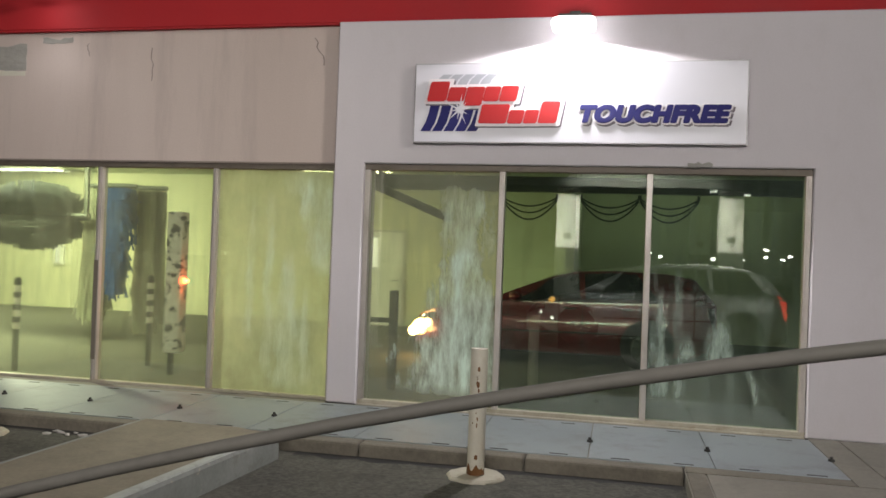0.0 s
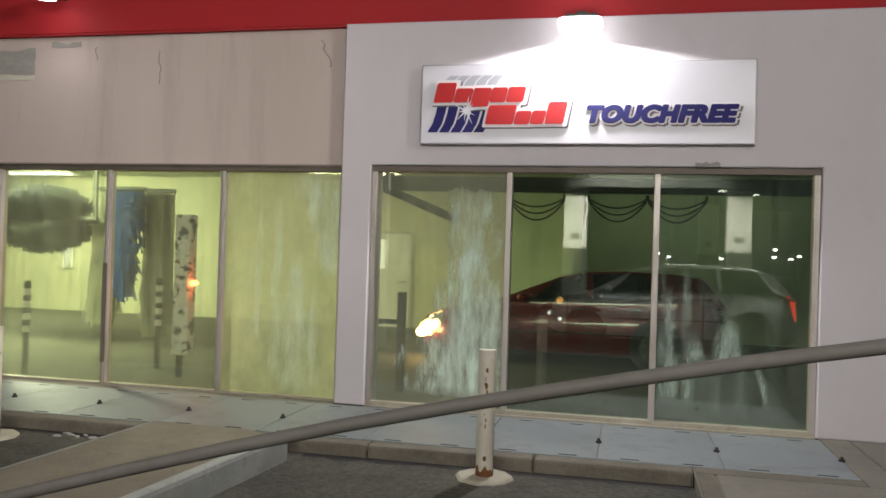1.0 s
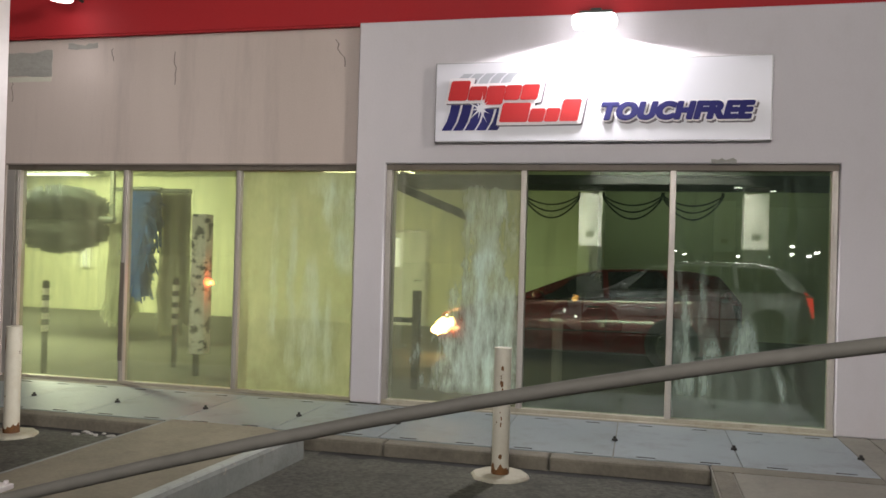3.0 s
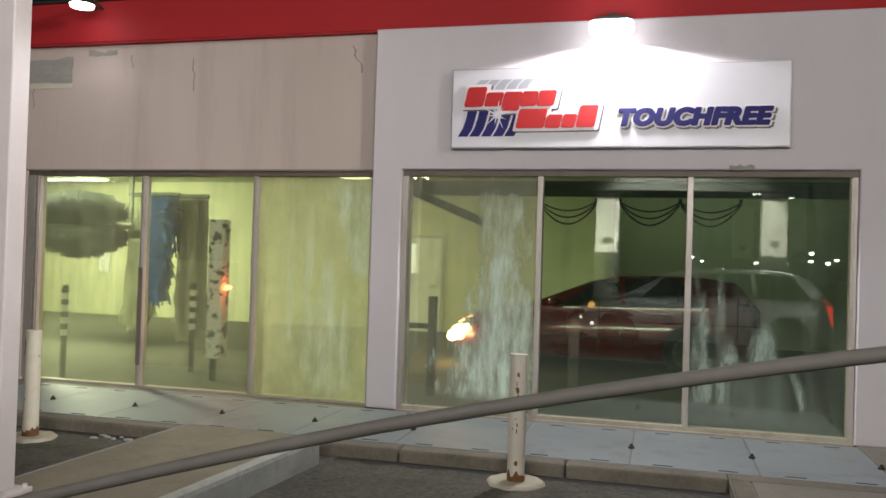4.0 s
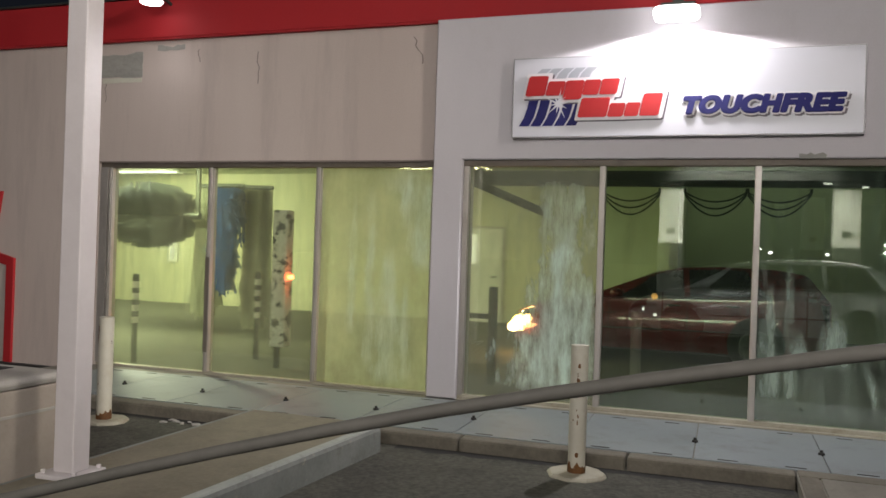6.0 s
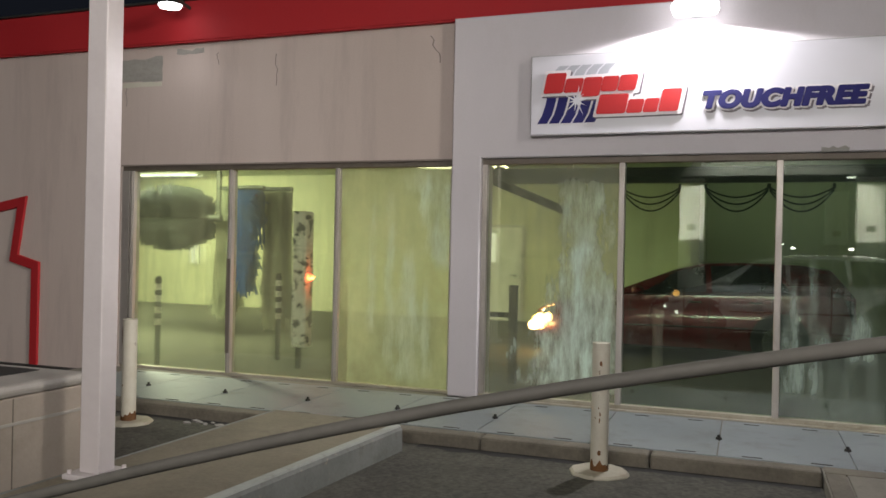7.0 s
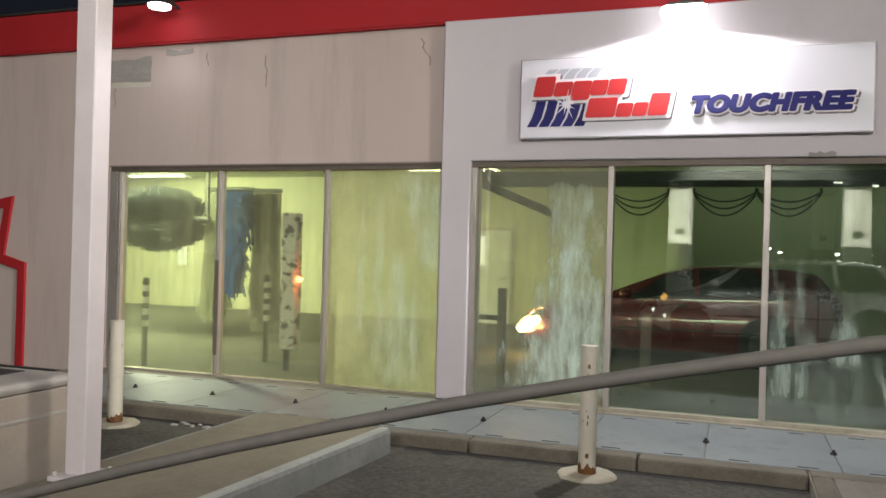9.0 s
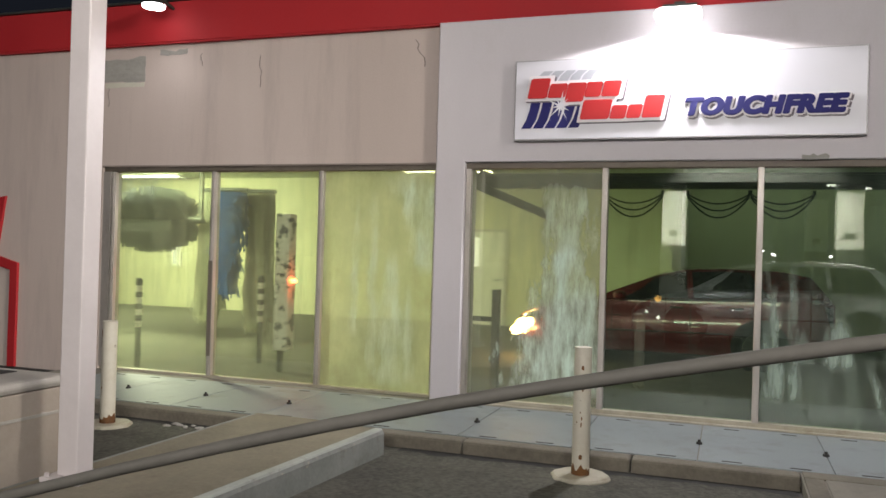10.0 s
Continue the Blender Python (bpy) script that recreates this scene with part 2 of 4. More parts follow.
BAR_STEEL = surface("dull_bar_steel", (0.062, 0.058, 0.050), (0.100, 0.094, 0.082), 0.75, 0.0, grain=60, blotch=7, stain=(0.08, 0.075, 0.062), stain_amount=0.5, bump=0.05)
PEELING = surface("peeling_white_paint", (0.72, 0.74, 0.70), (0.80, 0.82, 0.78), 0.6, grain=30, blotch=3, chips=(0.05, 0.06, 0.07), chip_level=0.545, chip_scale=7.5)
COLUMN_WHITE = surface("column_paint", (0.68, 0.68, 0.62), (0.76, 0.76, 0.70), 0.5, grain=20, blotch=2)
BRUSH_BLUE = surface("blue_brush_strips", (0.010, 0.045, 0.17), (0.02, 0.075, 0.28), 0.85, grain=30, blotch=6)
BRUSH_GREY = surface("grey_brush_strips", (0.24, 0.25, 0.18), (0.36, 0.37, 0.27), 0.9, grain=30, blotch=6)
BRUSH_DARK = surface("dark_brush_bristles", (0.025, 0.03, 0.03), (0.055, 0.06, 0.055), 0.95, grain=30, blotch=5)
CABINET = surface("beige_cabinet", (0.30, 0.255, 0.21), (0.37, 0.32, 0.27), 0.6, grain=40, blotch=1.5, stain=(0.22, 0.19, 0.15), stain_amount=0.5)
SEAM = surface("seam_shadow_gap", (0.14, 0.12, 0.095), (0.18, 0.155, 0.125), 0.8)
CABINET_TOP = surface("cabinet_lid", (0.32, 0.30, 0.27), (0.40, 0.375, 0.34), 0.6, grain=40, blotch=1.5)
CAR_RED = surface("red_car_paint", (0.11, 0.003, 0.005), (0.135, 0.004, 0.006), 0.3, 0.3, grain=200, blotch=1, coat=1.0, bump=0)
CAR_SILVER = surface("silver_car_paint", (0.46, 0.48, 0.48), (0.52, 0.54, 0.54), 0.35, 0.3, grain=200, blotch=1, coat=1.0, bump=0)
CAR_GLASS = surface("car_window_tint", (0.010, 0.012, 0.012), (0.016, 0.018, 0.018), 0.1, 0.0, bump=0)
TYRE = surface("tyre_rubber", (0.012, 0.012, 0.012), (0.022, 0.022, 0.02), 0.85)
CHROME = surface("chrome_trim", (0.62, 0.62, 0.60), (0.70, 0.70, 0.68), 0.15, 1.0, bump=0)
PATCH = surface("cement_patch", (0.30, 0.29, 0.265), (0.40, 0.385, 0.35), 0.95, grain=30, blotch=4, stain=(0.22, 0.21, 0.19), stretch=(1, 1, 2.5), bump=0.5)
PATCH_LIGHT = surface("fresh_filler", (0.55, 0.53, 0.44), (0.65, 0.63, 0.53), 0.9, grain=30, blotch=4)
CRACK = surface("crack_dirt", (0.22, 0.18, 0.16), (0.30, 0.25, 0.22), 0.95)
HEAD_BRONZE = surface("dirty_bronze_frame", (0.13, 0.11, 0.085), (0.20, 0.17, 0.14), 0.6, 0.3, grain=40, blotch=3, stain=(0.08, 0.065, 0.05), stain_amount=0.5)
LAMP_WHITE = glow("flood_lens", (1.0, 0.97, 1.0), 9)
LAMP_FAR = glow("street_lens", (1.0, 0.97, 0.92), 40)
LAMP_TUBE = glow("tube_glass", (1.0, 1.0, 0.85), 6)
LAMP_PALE = glow("pale_wall_lens", (1.0, 1.0, 0.8), 1.5)
LAMP_RED = glow("red_signal_lens", (1.0, 0.09, 0.03), 14)
LAMP_WARM = glow("warm_work_lens", (1.0, 0.55, 0.19), 26)
TAIL_RED = glow("tail_light_lens", (1.0, 0.05, 0.03), 2.6)
AMBER = glow("amber_lens", (1.0, 0.5, 0.12), 4)


# ---- building blocks ----
def add_box(bm, x0, x1, y0, y1, z0, z1, bevel=0.0):
    made = bmesh.ops.create_cube(bm, size=1.0)["verts"]
    for v in made:
        v.co = Vector((x0 + (v.co.x + 0.5) * (x1 - x0), y0 + (v.co.y + 0.5) * (y1 - y0), z0 + (v.co.z + 0.5) * (z1 - z0)))
    if bevel:
        edges = {e for v in made for e in v.link_edges}
        bmesh.ops.bevel(bm, geom=list(edges), offset=bevel, segments=2, affect="EDGES", profile=0.5)
    return bm


def box_bm(*args, **kw):
    return add_box(bmesh.new(), *args, **kw)


def add_cyl(bm, p0, p1, r0, r1=None, seg=20, caps=True):
    p0, p1 = Vector(p0), Vector(p1)
    r1 = r0 if r1 is None else r1
    m = Matrix.Translation((p0 + p1) / 2) @ (p1 - p0).to_track_quat("Z", "Y").to_matrix().to_4x4()
    bmesh.ops.create_cone(bm, cap_ends=caps, segments=seg, radius1=r0, radius2=r1, depth=(p1 - p0).length, matrix=m)
    return bm


def cyl_bm(*args, **kw):
    return add_cyl(bmesh.new(), *args, **kw)


def tube_bm(points, radii, seg=12):
    """A tube along a line of points, with capped ends."""
    bm = bmesh.new()
    pts = [Vector(p) for p in points]
    rings = []
    for i, p in enumerate(pts):
        d = (pts[min(i + 1, len(pts) - 1)] - pts[max(i - 1, 0)]).normalized()
        q = d.to_track_quat("Z", "Y")
        r = radii[i] if isinstance(radii, (list, tuple)) else radii
        rings.append([bm.verts.new(p + q @ Vector((math.cos(a) * r, math.sin(a) * r, 0))) for a in [k * math.tau / seg for k in range(seg)]])
    for a, b in zip(rings, rings[1:]):
        for k in range(seg):
            bm.faces.new((a[k], a[(k + 1) % seg], b[(k + 1) % seg], b[k]))
    bm.faces.new(rings[0][::-1])
    bm.faces.new(rings[-1])
    return bm


def prism_bm(outline, y0, y1, bevel=0.0):
    """An outline in x and z given a thickness in y."""
    bm = bmesh.new()
    front = [bm.verts.new((x, y0, z)) for x, z in outline]
    back = [bm.verts.new((x, y1, z)) for x, z in outline]
    n = len(outline)
    bm.faces.new(front)
    bm.faces.new(back[::-1])
    for i in range(n):
        bm.faces.new((front[i], back[i], back[(i + 1) % n], front[(i + 1) % n]))
    bmesh.ops.recalc_face_normals(bm, faces=bm.faces[:])
    if bevel:
        bmesh.ops.bevel(bm, geom=[e for e in bm.edges if abs(e.verts[0].co.y - e.verts[1].co.y) < 1e-5], offset=bevel, segments=1, affect="EDGES")
    return bm


def mesh_of(name, bm, material, smooth=False):
    bmesh.ops.recalc_face_normals(bm, faces=bm.faces[:])
    me = bpy.data.meshes.new(name)
    bm.to_mesh(me)
    bm.free()
    me.materials.append(material)
    if smooth:
        for p in me.polygons:
            p.use_smooth = True
        me.set_sharp_from_angle(angle=radians(35))
    return me


def part(name, bm, material, parent, label="", smooth=False, matrix=None):
    ob = new(name, mesh_of(name, bm, material, smooth))
    ob.parent = parent
    if matrix is not None:
        ob.matrix_local = matrix
    return tagged(ob, label)


def single(name, bm, material, label="", category="", group="", kind="", smooth=False):
    return tagged(new(name, mesh_of(name, bm, material, smooth)), label, category, group, kind)


def empty(name, place, label="", category="", group="", kind=""):
    ob = new(name)
    ob.location = place
    ob.empty_display_size = 0.1
    return tagged(ob, label, category, group, kind)


S = "structure"

# ---- ground, pavement, island ----
bm = bmesh.new()
bmesh.ops.create_grid(bm, x_segments=40, y_segments=40, size=150)
for v in bm.verts:
    v.co.z = 0.016
ground = single("ground", bm, ASPHALT, "rough dark grey asphalt of a parking lot", "asphalt", kind=S)

KX = 3.30      # where the kerb turns towards the lot
KY = -1.61     # kerb line
pavement = single("pavement", box_bm(-4.45, KX, KY + 0.172, 0.12, -0.1, 0.112), CONCRETE, "worn concrete pavement along the shopfront", "pavement", kind=S)
bm = bmesh.new()
for x0, x1 in ((-4.45, -2.75), (-2.74, -0.9), (-0.89, 0.85), (0.86, 2.14), (2.15, KX - 0.005)):
    add_box(bm, x0, x1, KY, KY + 0.170, -0.1, 0.120, 0.022)
kerb = single("kerb", bm, KERB, "stained concrete kerb with rounded edge", "kerb", kind=S)
walkway = single("walkway", box_bm(KX, 14, -6.3, 0.06, -0.1, 0.108), CONCRETE, "concrete walkway slabs with dark joints", "pavement", kind=S)
xs = [KX + 0.004, 3.44, 4.70, 6.4, 8.0, 14]
ys = [-6.3, -5.4, -4.2, -2.9, -1.62, 0.0]
for i in range(5):
    for j in range(5):
        y1 = ys[j + 1] - 0.006
        if j == 4 and i < 2:
            continue
        part("slab", box_bm(xs[i] + 0.006, xs[i + 1] - 0.006, ys[j] + 0.006, y1, 0.108, 0.122, 0.004), CONCRETE if i else KERB, walkway)
part("slab", box_bm(4.45, 4.694, -1.614, -0.006, 0.108, 0.122, 0.004), CONCRETE, walkway)
part("slab", box_bm(KX + 0.01, 4.44, -1.614, -1.442, 0.108, 0.122, 0.004), KERB, walkway)

# galvanised cover plates with a knob at each joint
joints = [4.447] + [3.527 - 0.921 * k for k in range(9)]
for a, b in zip(joints[1:], joints):
    plate = empty("cover_plate", ((a + b) / 2, -0.70, 0.116), "pale galvanised steel cover plate in the pavement", "cover plate", "cover plates along the shopfront")
    w = (b - a) / 2 - 0.004
    y1, y0 = 0.62, -0.735
    part("plate", box_bm(-w, w, y0, y1, -0.02, 0.006, 0.003), PLATE, plate)
    for sx in (-0.22, 0.24):
        part("slot", box_bm(sx - 0.07, sx + 0.07, y0 + 0.035, y0 + 0.052, 0.0, 0.009), DARK, plate, "dark lifting slot")
        part("slot", box_bm(sx - 0.06, sx + 0.06, y1 - 0.10, y1 - 0.088, 0.0, 0.009), DARK, plate, "dark lifting slot")
    knob = cyl_bm((w, -0.17, 0.0), (w, -0.17, 0.022), 0.028, 0.022, seg=10)
    add_cyl(knob, (w, -0.17, 0.022), (w, -0.17, 0.04), 0.012, seg=8)
    part("knob", knob, DARK, plate, "black fixing knob")

# raised island between two parking spaces
island = empty("traffic_island", (0, 0, 0), "raised concrete island with worn white painted kerb", "island", kind=S)


def island_edge(side, y):
    """The two long edges of the island run slightly askew to the shopfront."""
    return 0.318 - 0.0766 * (-1.883 - y) if side > 0 else -0.905 - 0.035 * (-1.75 - y)


bm = bmesh.new()
outl = [(island_edge(-1, -5.7), -5.7), (island_edge(1, -5.7) - 0.097, -5.7), (island_edge(1, -1.9) - 0.097, -1.90), (-0.06, -1.775), (island_edge(-1, -1.745), -1.745)]
lo = [bm.verts.new((x, y, -0.1)) for x, y in outl]
hi = [bm.verts.new((x, y, 0.205)) for x, y in outl]
bm.faces.new(hi)
bm.faces.new(lo[::-1])
for i in range(5):
    bm.faces.new((lo[i], lo[(i + 1) % 5], hi[(i + 1) % 5], hi[i]))
part("top", bm, ISLAND_TOP, island, "brown stained concrete top")


def along_edge(prof, side, y0, y1):
    """A section drawn from the island's edge inwards, run along that edge."""
    bm = bmesh.new()
    a = [bm.verts.new((island_edge(side, y0) - side * x, y0, z)) for x, z in prof]
    b = [bm.verts.new((island_edge(side, y1) - side * x, y1, z)) for x, z in prof]
    bm.faces.new(a)
    bm.faces.new(b[::-1])
    for i in range(len(prof)):
        bm.faces.new((a[i], b[i], b[(i + 1) % len(prof)], a[(i + 1) % len(prof)]))
    return bm


part("painted_kerb", along_edge([(0.097, -0.1), (0.0, -0.1), (0.004, 0.180), (0.018, 0.202), (0.045, 0.213), (0.095, 0.210)], 1, -5.7, -1.88), KERB_WHITE, island, "grey-white painted kerb face")
part("painted_stripe", along_edge([(0.075, 0.212), (0.030, 0.210), (0.014, 0.203), (0.020, 0.216), (0.040, 0.2195), (0.075, 0.218)], 1, -5.69, -1.89), STRIPE, island, "worn white line along the kerb")
part("painted_kerb", along_edge([(-0.004, -0.1), (0.030, 0.2055), (0.026, 0.209), (0.008, 0.207), (-0.006, 0.19)], -1, -5.7, -1.76), KERB_WHITE, island, "worn white painted edge")

# ---- facade ----
W0, W1 = 0.305, 4.437           # large window opening
bm = prism_bm([(0.0, 0.118), (W0, 0.118), (W0, 2.483), (W1, 2.483), (W1, 0.118), (12.0, 0.118), (12.0, 3.878), (0.0, 3.878)], 0.0, 0.42, 0.01)
add_box(bm, 11.7, 12.0, 0.43, 10.3, 0.0, 3.87)
wall_front = single("wall_front", bm, WALL_WHITE, "off-white painted masonry shopfront wall", "wall", kind=S)
bm = bmesh.new()
add_box(bm, -14.0, -4.175, 0.10, 0.42, 0.0, 3.870)
add_box(bm, -4.175, -0.002, 0.101, 0.42, 2.483, 3.869)
add_box(bm, -14.0, -13.7, 0.43, 10.3, 0.0, 3.87)
wall_left = single("wall_left", bm, WALL_BEIGE, "stained beige rendered wall above windows", "wall", kind=S)
bm = bmesh.new()
add_box(bm, -14.0, 12.0, 0.03, 0.45, 3.880, 4.33, 0.006)
add_box(bm, -14.0, -0.002, 0.04, 0.098, 3.862, 3.879)
fascia = single("fascia", bm, RED_PAINT, "bright red painted roof fascia band", "fascia", kind=S)
part("coping", box_bm(-14.0, 12.0, 0.0, 0.5, 4.332, 4.36, 0.006), STEEL_DARK, fascia, "dark metal coping")
roof = single("roof", box_bm(-14.0, 12.0, 0.46, 10.3, 3.80, 3.95), STEEL_DARK, "flat dark roof", "roof", kind=S)
single("wall_back", box_bm(-13.7, 11.7, 10.0, 10.3, 0.0, 3.8), BAY_WALL, "pale washed back wall of the wash bay", "wall", kind=S)
# added stub wall, keeps the left tubes from lighting the right-hand side
single("light_blocking_wall", box_bm(1.85, 2.0, 7.1, 9.99, 0.0, 3.3), BAY_WALL, "pale stub wall added to block light from the left bay", "wall", kind=S)
single("floor", box_bm(-13.7, 11.7, 0.43, 10.0, -0.12, 0.0), BAY_FLOOR, "wet concrete wash bay floor", "floor", kind=S)
single("ceiling", box_bm(-13.7, 11.7, 0.43, 9.99, 3.30, 3.42), BAY_CEIL, "plain pale wash bay ceiling", "ceiling", kind=S)


def window(name, x0, x1, z0, z1, y, posts, materials, label):
    win = empty(name, (0, y, 0), label, "window", kind=S)
    fw = 0.055
    part("window_frame", box_bm(x0, x1, -0.05, 0.06, z1 - 0.06, z1, 0.004), HEAD_BRONZE, win, "dirty dark head frame")
    sill = bmesh.new()
    add_box(sill, x0, x1, -0.07, 0.06, z0, z0 + 0.035, 0.004)
    add_box(sill, x0, x1, -0.045, 0.06, z0 + 0.036, z0 + 0.075, 0.004)
    part("window_sill", sill, SILL, win, "grimy cream metal sill")
    for i, px in enumerate(posts):
        bm = box_bm(px - fw / 2, px + fw / 2, -0.05, 0.05, z0 + 0.076, z1 - 0.061, 0.004)
        add_box(bm, px - fw / 2 + 0.018, px + fw / 2 - 0.018, -0.062, -0.051, z0 + 0.076, z1 - 0.061)
        part("mullion", bm, ALU, win)
    for (a, b), mat in zip(zip(posts, posts[1:]), materials):
        pane = part("pane", box_bm(0, b - a - fw - 0.004, -0.003, 0.003, 0, z1 - z0 - 0.14), mat, win,
                    matrix=pose(a + fw / 2 + 0.002, 0.0, z0 + 0.077))
        pane.visible_shadow = False
    return win


GREEN_TINT = (0.80, 0.90, 0.80)
g_l1 = dirty_glass("fogged_glass_a", (0.88, 0.92, 0.80), (0.66, 0.70, 0.52), 0.13, 0.10, [(0.10, 0.0, 0.86, 1.0, 0.5, 0.6, 0.2)], 3.1, fog=0.16)
g_l2 = dirty_glass("fogged_glass_b", (0.88, 0.92, 0.80), (0.66, 0.70, 0.52), 0.13, 0.08, None, 7.7, fog=0.12)
g_l3 = dirty_glass("fogged_glass_c", (0.88, 0.92, 0.80), (0.76, 0.83, 0.57), 0.52, 0.05, [(0.62, 0.0, 0.03, 0.62, 0.16, 0.06, 0.42), (0.45, 0.0, 0.10, 0.88, 0.06, 0.04, 0.34), (0.76, 0.0, 0.05, 0.45, 0.07, 0.03, 0.36), (0.28, 0.02, 0.25, 0.85, 0.05, 0.03, 0.4), (0.90, -0.05, 0.55, 0.98, 0.10, 0.30, 0.5)], 12.9, fog=0.8, through_share=0.75)
g_r1 = dirty_glass("soapy_glass_a", (0.88, 0.91, 0.78), (0.78, 0.84, 0.72), 0.20, 0.08, [(0.68, 0.06, 0.05, 0.70, 0.50, 0.13, 0.95), (0.74, 0.0, 0.40, 0.90, 0.16, 0.22, 0.55), (0.92, 0.0, 0.05, 0.50, 0.14, 0.05, 0.80)], 17.3, fog=0.3, through_share=0.62)
g_r2 = dirty_glass("soapy_glass_b", GREEN_TINT, (0.50, 0.68, 0.58), 0.015, 0.02, None, 21.4)
g_r3 = dirty_glass("soapy_glass_c", GREEN_TINT, (0.58, 0.76, 0.66), 0.035, 0.07,
                   [(0.07, 0.01, 0.08, 0.50, 0.13, 0.05, 0.45), (0.22, -0.02, 0.08, 0.58, 0.07, 0.03, 0.34), (0.27, 0.0, 0.24, 0.34, 0.10, 0.04, 0.52),
                    (0.46, 0.03, 0.22, 0.42, 0.16, 0.07, 0.52), (0.42, 0.0, 0.03, 0.24, 0.42, 0.36, 0.12), (0.76, -0.08, 0.04, 0.24, 0.03, 0.05, 0.42)], 26.5)
window("window_1", -4.175, -0.002, 0.065, 2.48, 0.17, (-4.035, -2.673, -1.334, -0.025), (g_l1, g_l2, g_l3), "aluminium framed shop window with fogged dirty glass")
window("window_2", W0, W1, 0.085, 2.481, 0.10, (0.333, 1.672, 3.040, 4.407), (g_r1, g_r2, g_r3), "aluminium framed shop window with soap-streaked glass")
part("jamb", box_bm(-4.173, -4.066, 0.105, 0.28, 0.145, 2.42), ALU, bpy.data.objects["window_1"], matrix=pose(0, -0.17, 0))

# grey tape on one mullion
part("tape", box_bm(-2.698, -2.648, -0.066, -0.0625, 0.36, 1.42), SEAM, bpy.data.objects["window_1"], "grey tape along a mullion")

# ---- things outside ----
def text_mesh(body, size, shear, offset, extrude):
    cu = bpy.data.curves.new("lettering", "FONT")
    cu.body, cu.size, cu.shear, cu.offset, cu.extrude, cu.space_character = body, size, shear, offset, extrude, 1.08
    tmp = new("lettering_source", cu)
    bpy.context.view_layer.update()
    me = bpy.data.meshes.new_from_object(tmp.evaluated_get(bpy.context.evaluated_depsgraph_get()))
    bpy.data.objects.remove(tmp)
    return me


def fitted_text(name, body, u0, u1, z0, z1, y, shear, depth, material, parent, label, fat=0.013):
    """Flat bold lettering in x and z that fills the given width and height, facing the lot."""
    me = text_mesh(body, 1.0, shear, 0.03, 0.5)
    co = np.array([v.co for v in me.vertices])
    lo, hi = co.min(0), co.max(0)
    sx, sz = (u1 - u0) / (hi[0] - lo[0]), (z1 - z0) / (hi[1] - lo[1])
    for v in me.vertices:
        x, yy, zz = v.co
        v.co = (u0 + (x - lo[0]) * sx, y - depth * zz, z0 + (yy - lo[1]) * sz)
    # slightly shifted copies thicken the strokes
    bm = bmesh.new()
    for k in range(8):
        a = k * math.tau / 8 + 0.2
        step = Vector((math.cos(a) * fat, 0.0002 * k, math.sin(a) * fat * 0.75))
        for v in me.vertices:
            v.co += step
        bm.from_mesh(me)
        for v in me.vertices:
            v.co -= step
    return part(name, bm, material, parent, label)


def slanted(x0, x1, z0, z1, lean=0.22, cut=0.02):
    """A leaning block with clipped corners."""
    s = (z1 - z0) * lean
    return [(x0 + cut, z0), (x1 - cut, z0), (x1 + s * 0.1, z0 + cut), (x1 + s * 0.9, z1 - cut), (x1 + s - cut, z1), (x0 + s + cut, z1), (x0 + s * 0.9, z1 - cut), (x0 + s * 0.1, z0 + cut)]


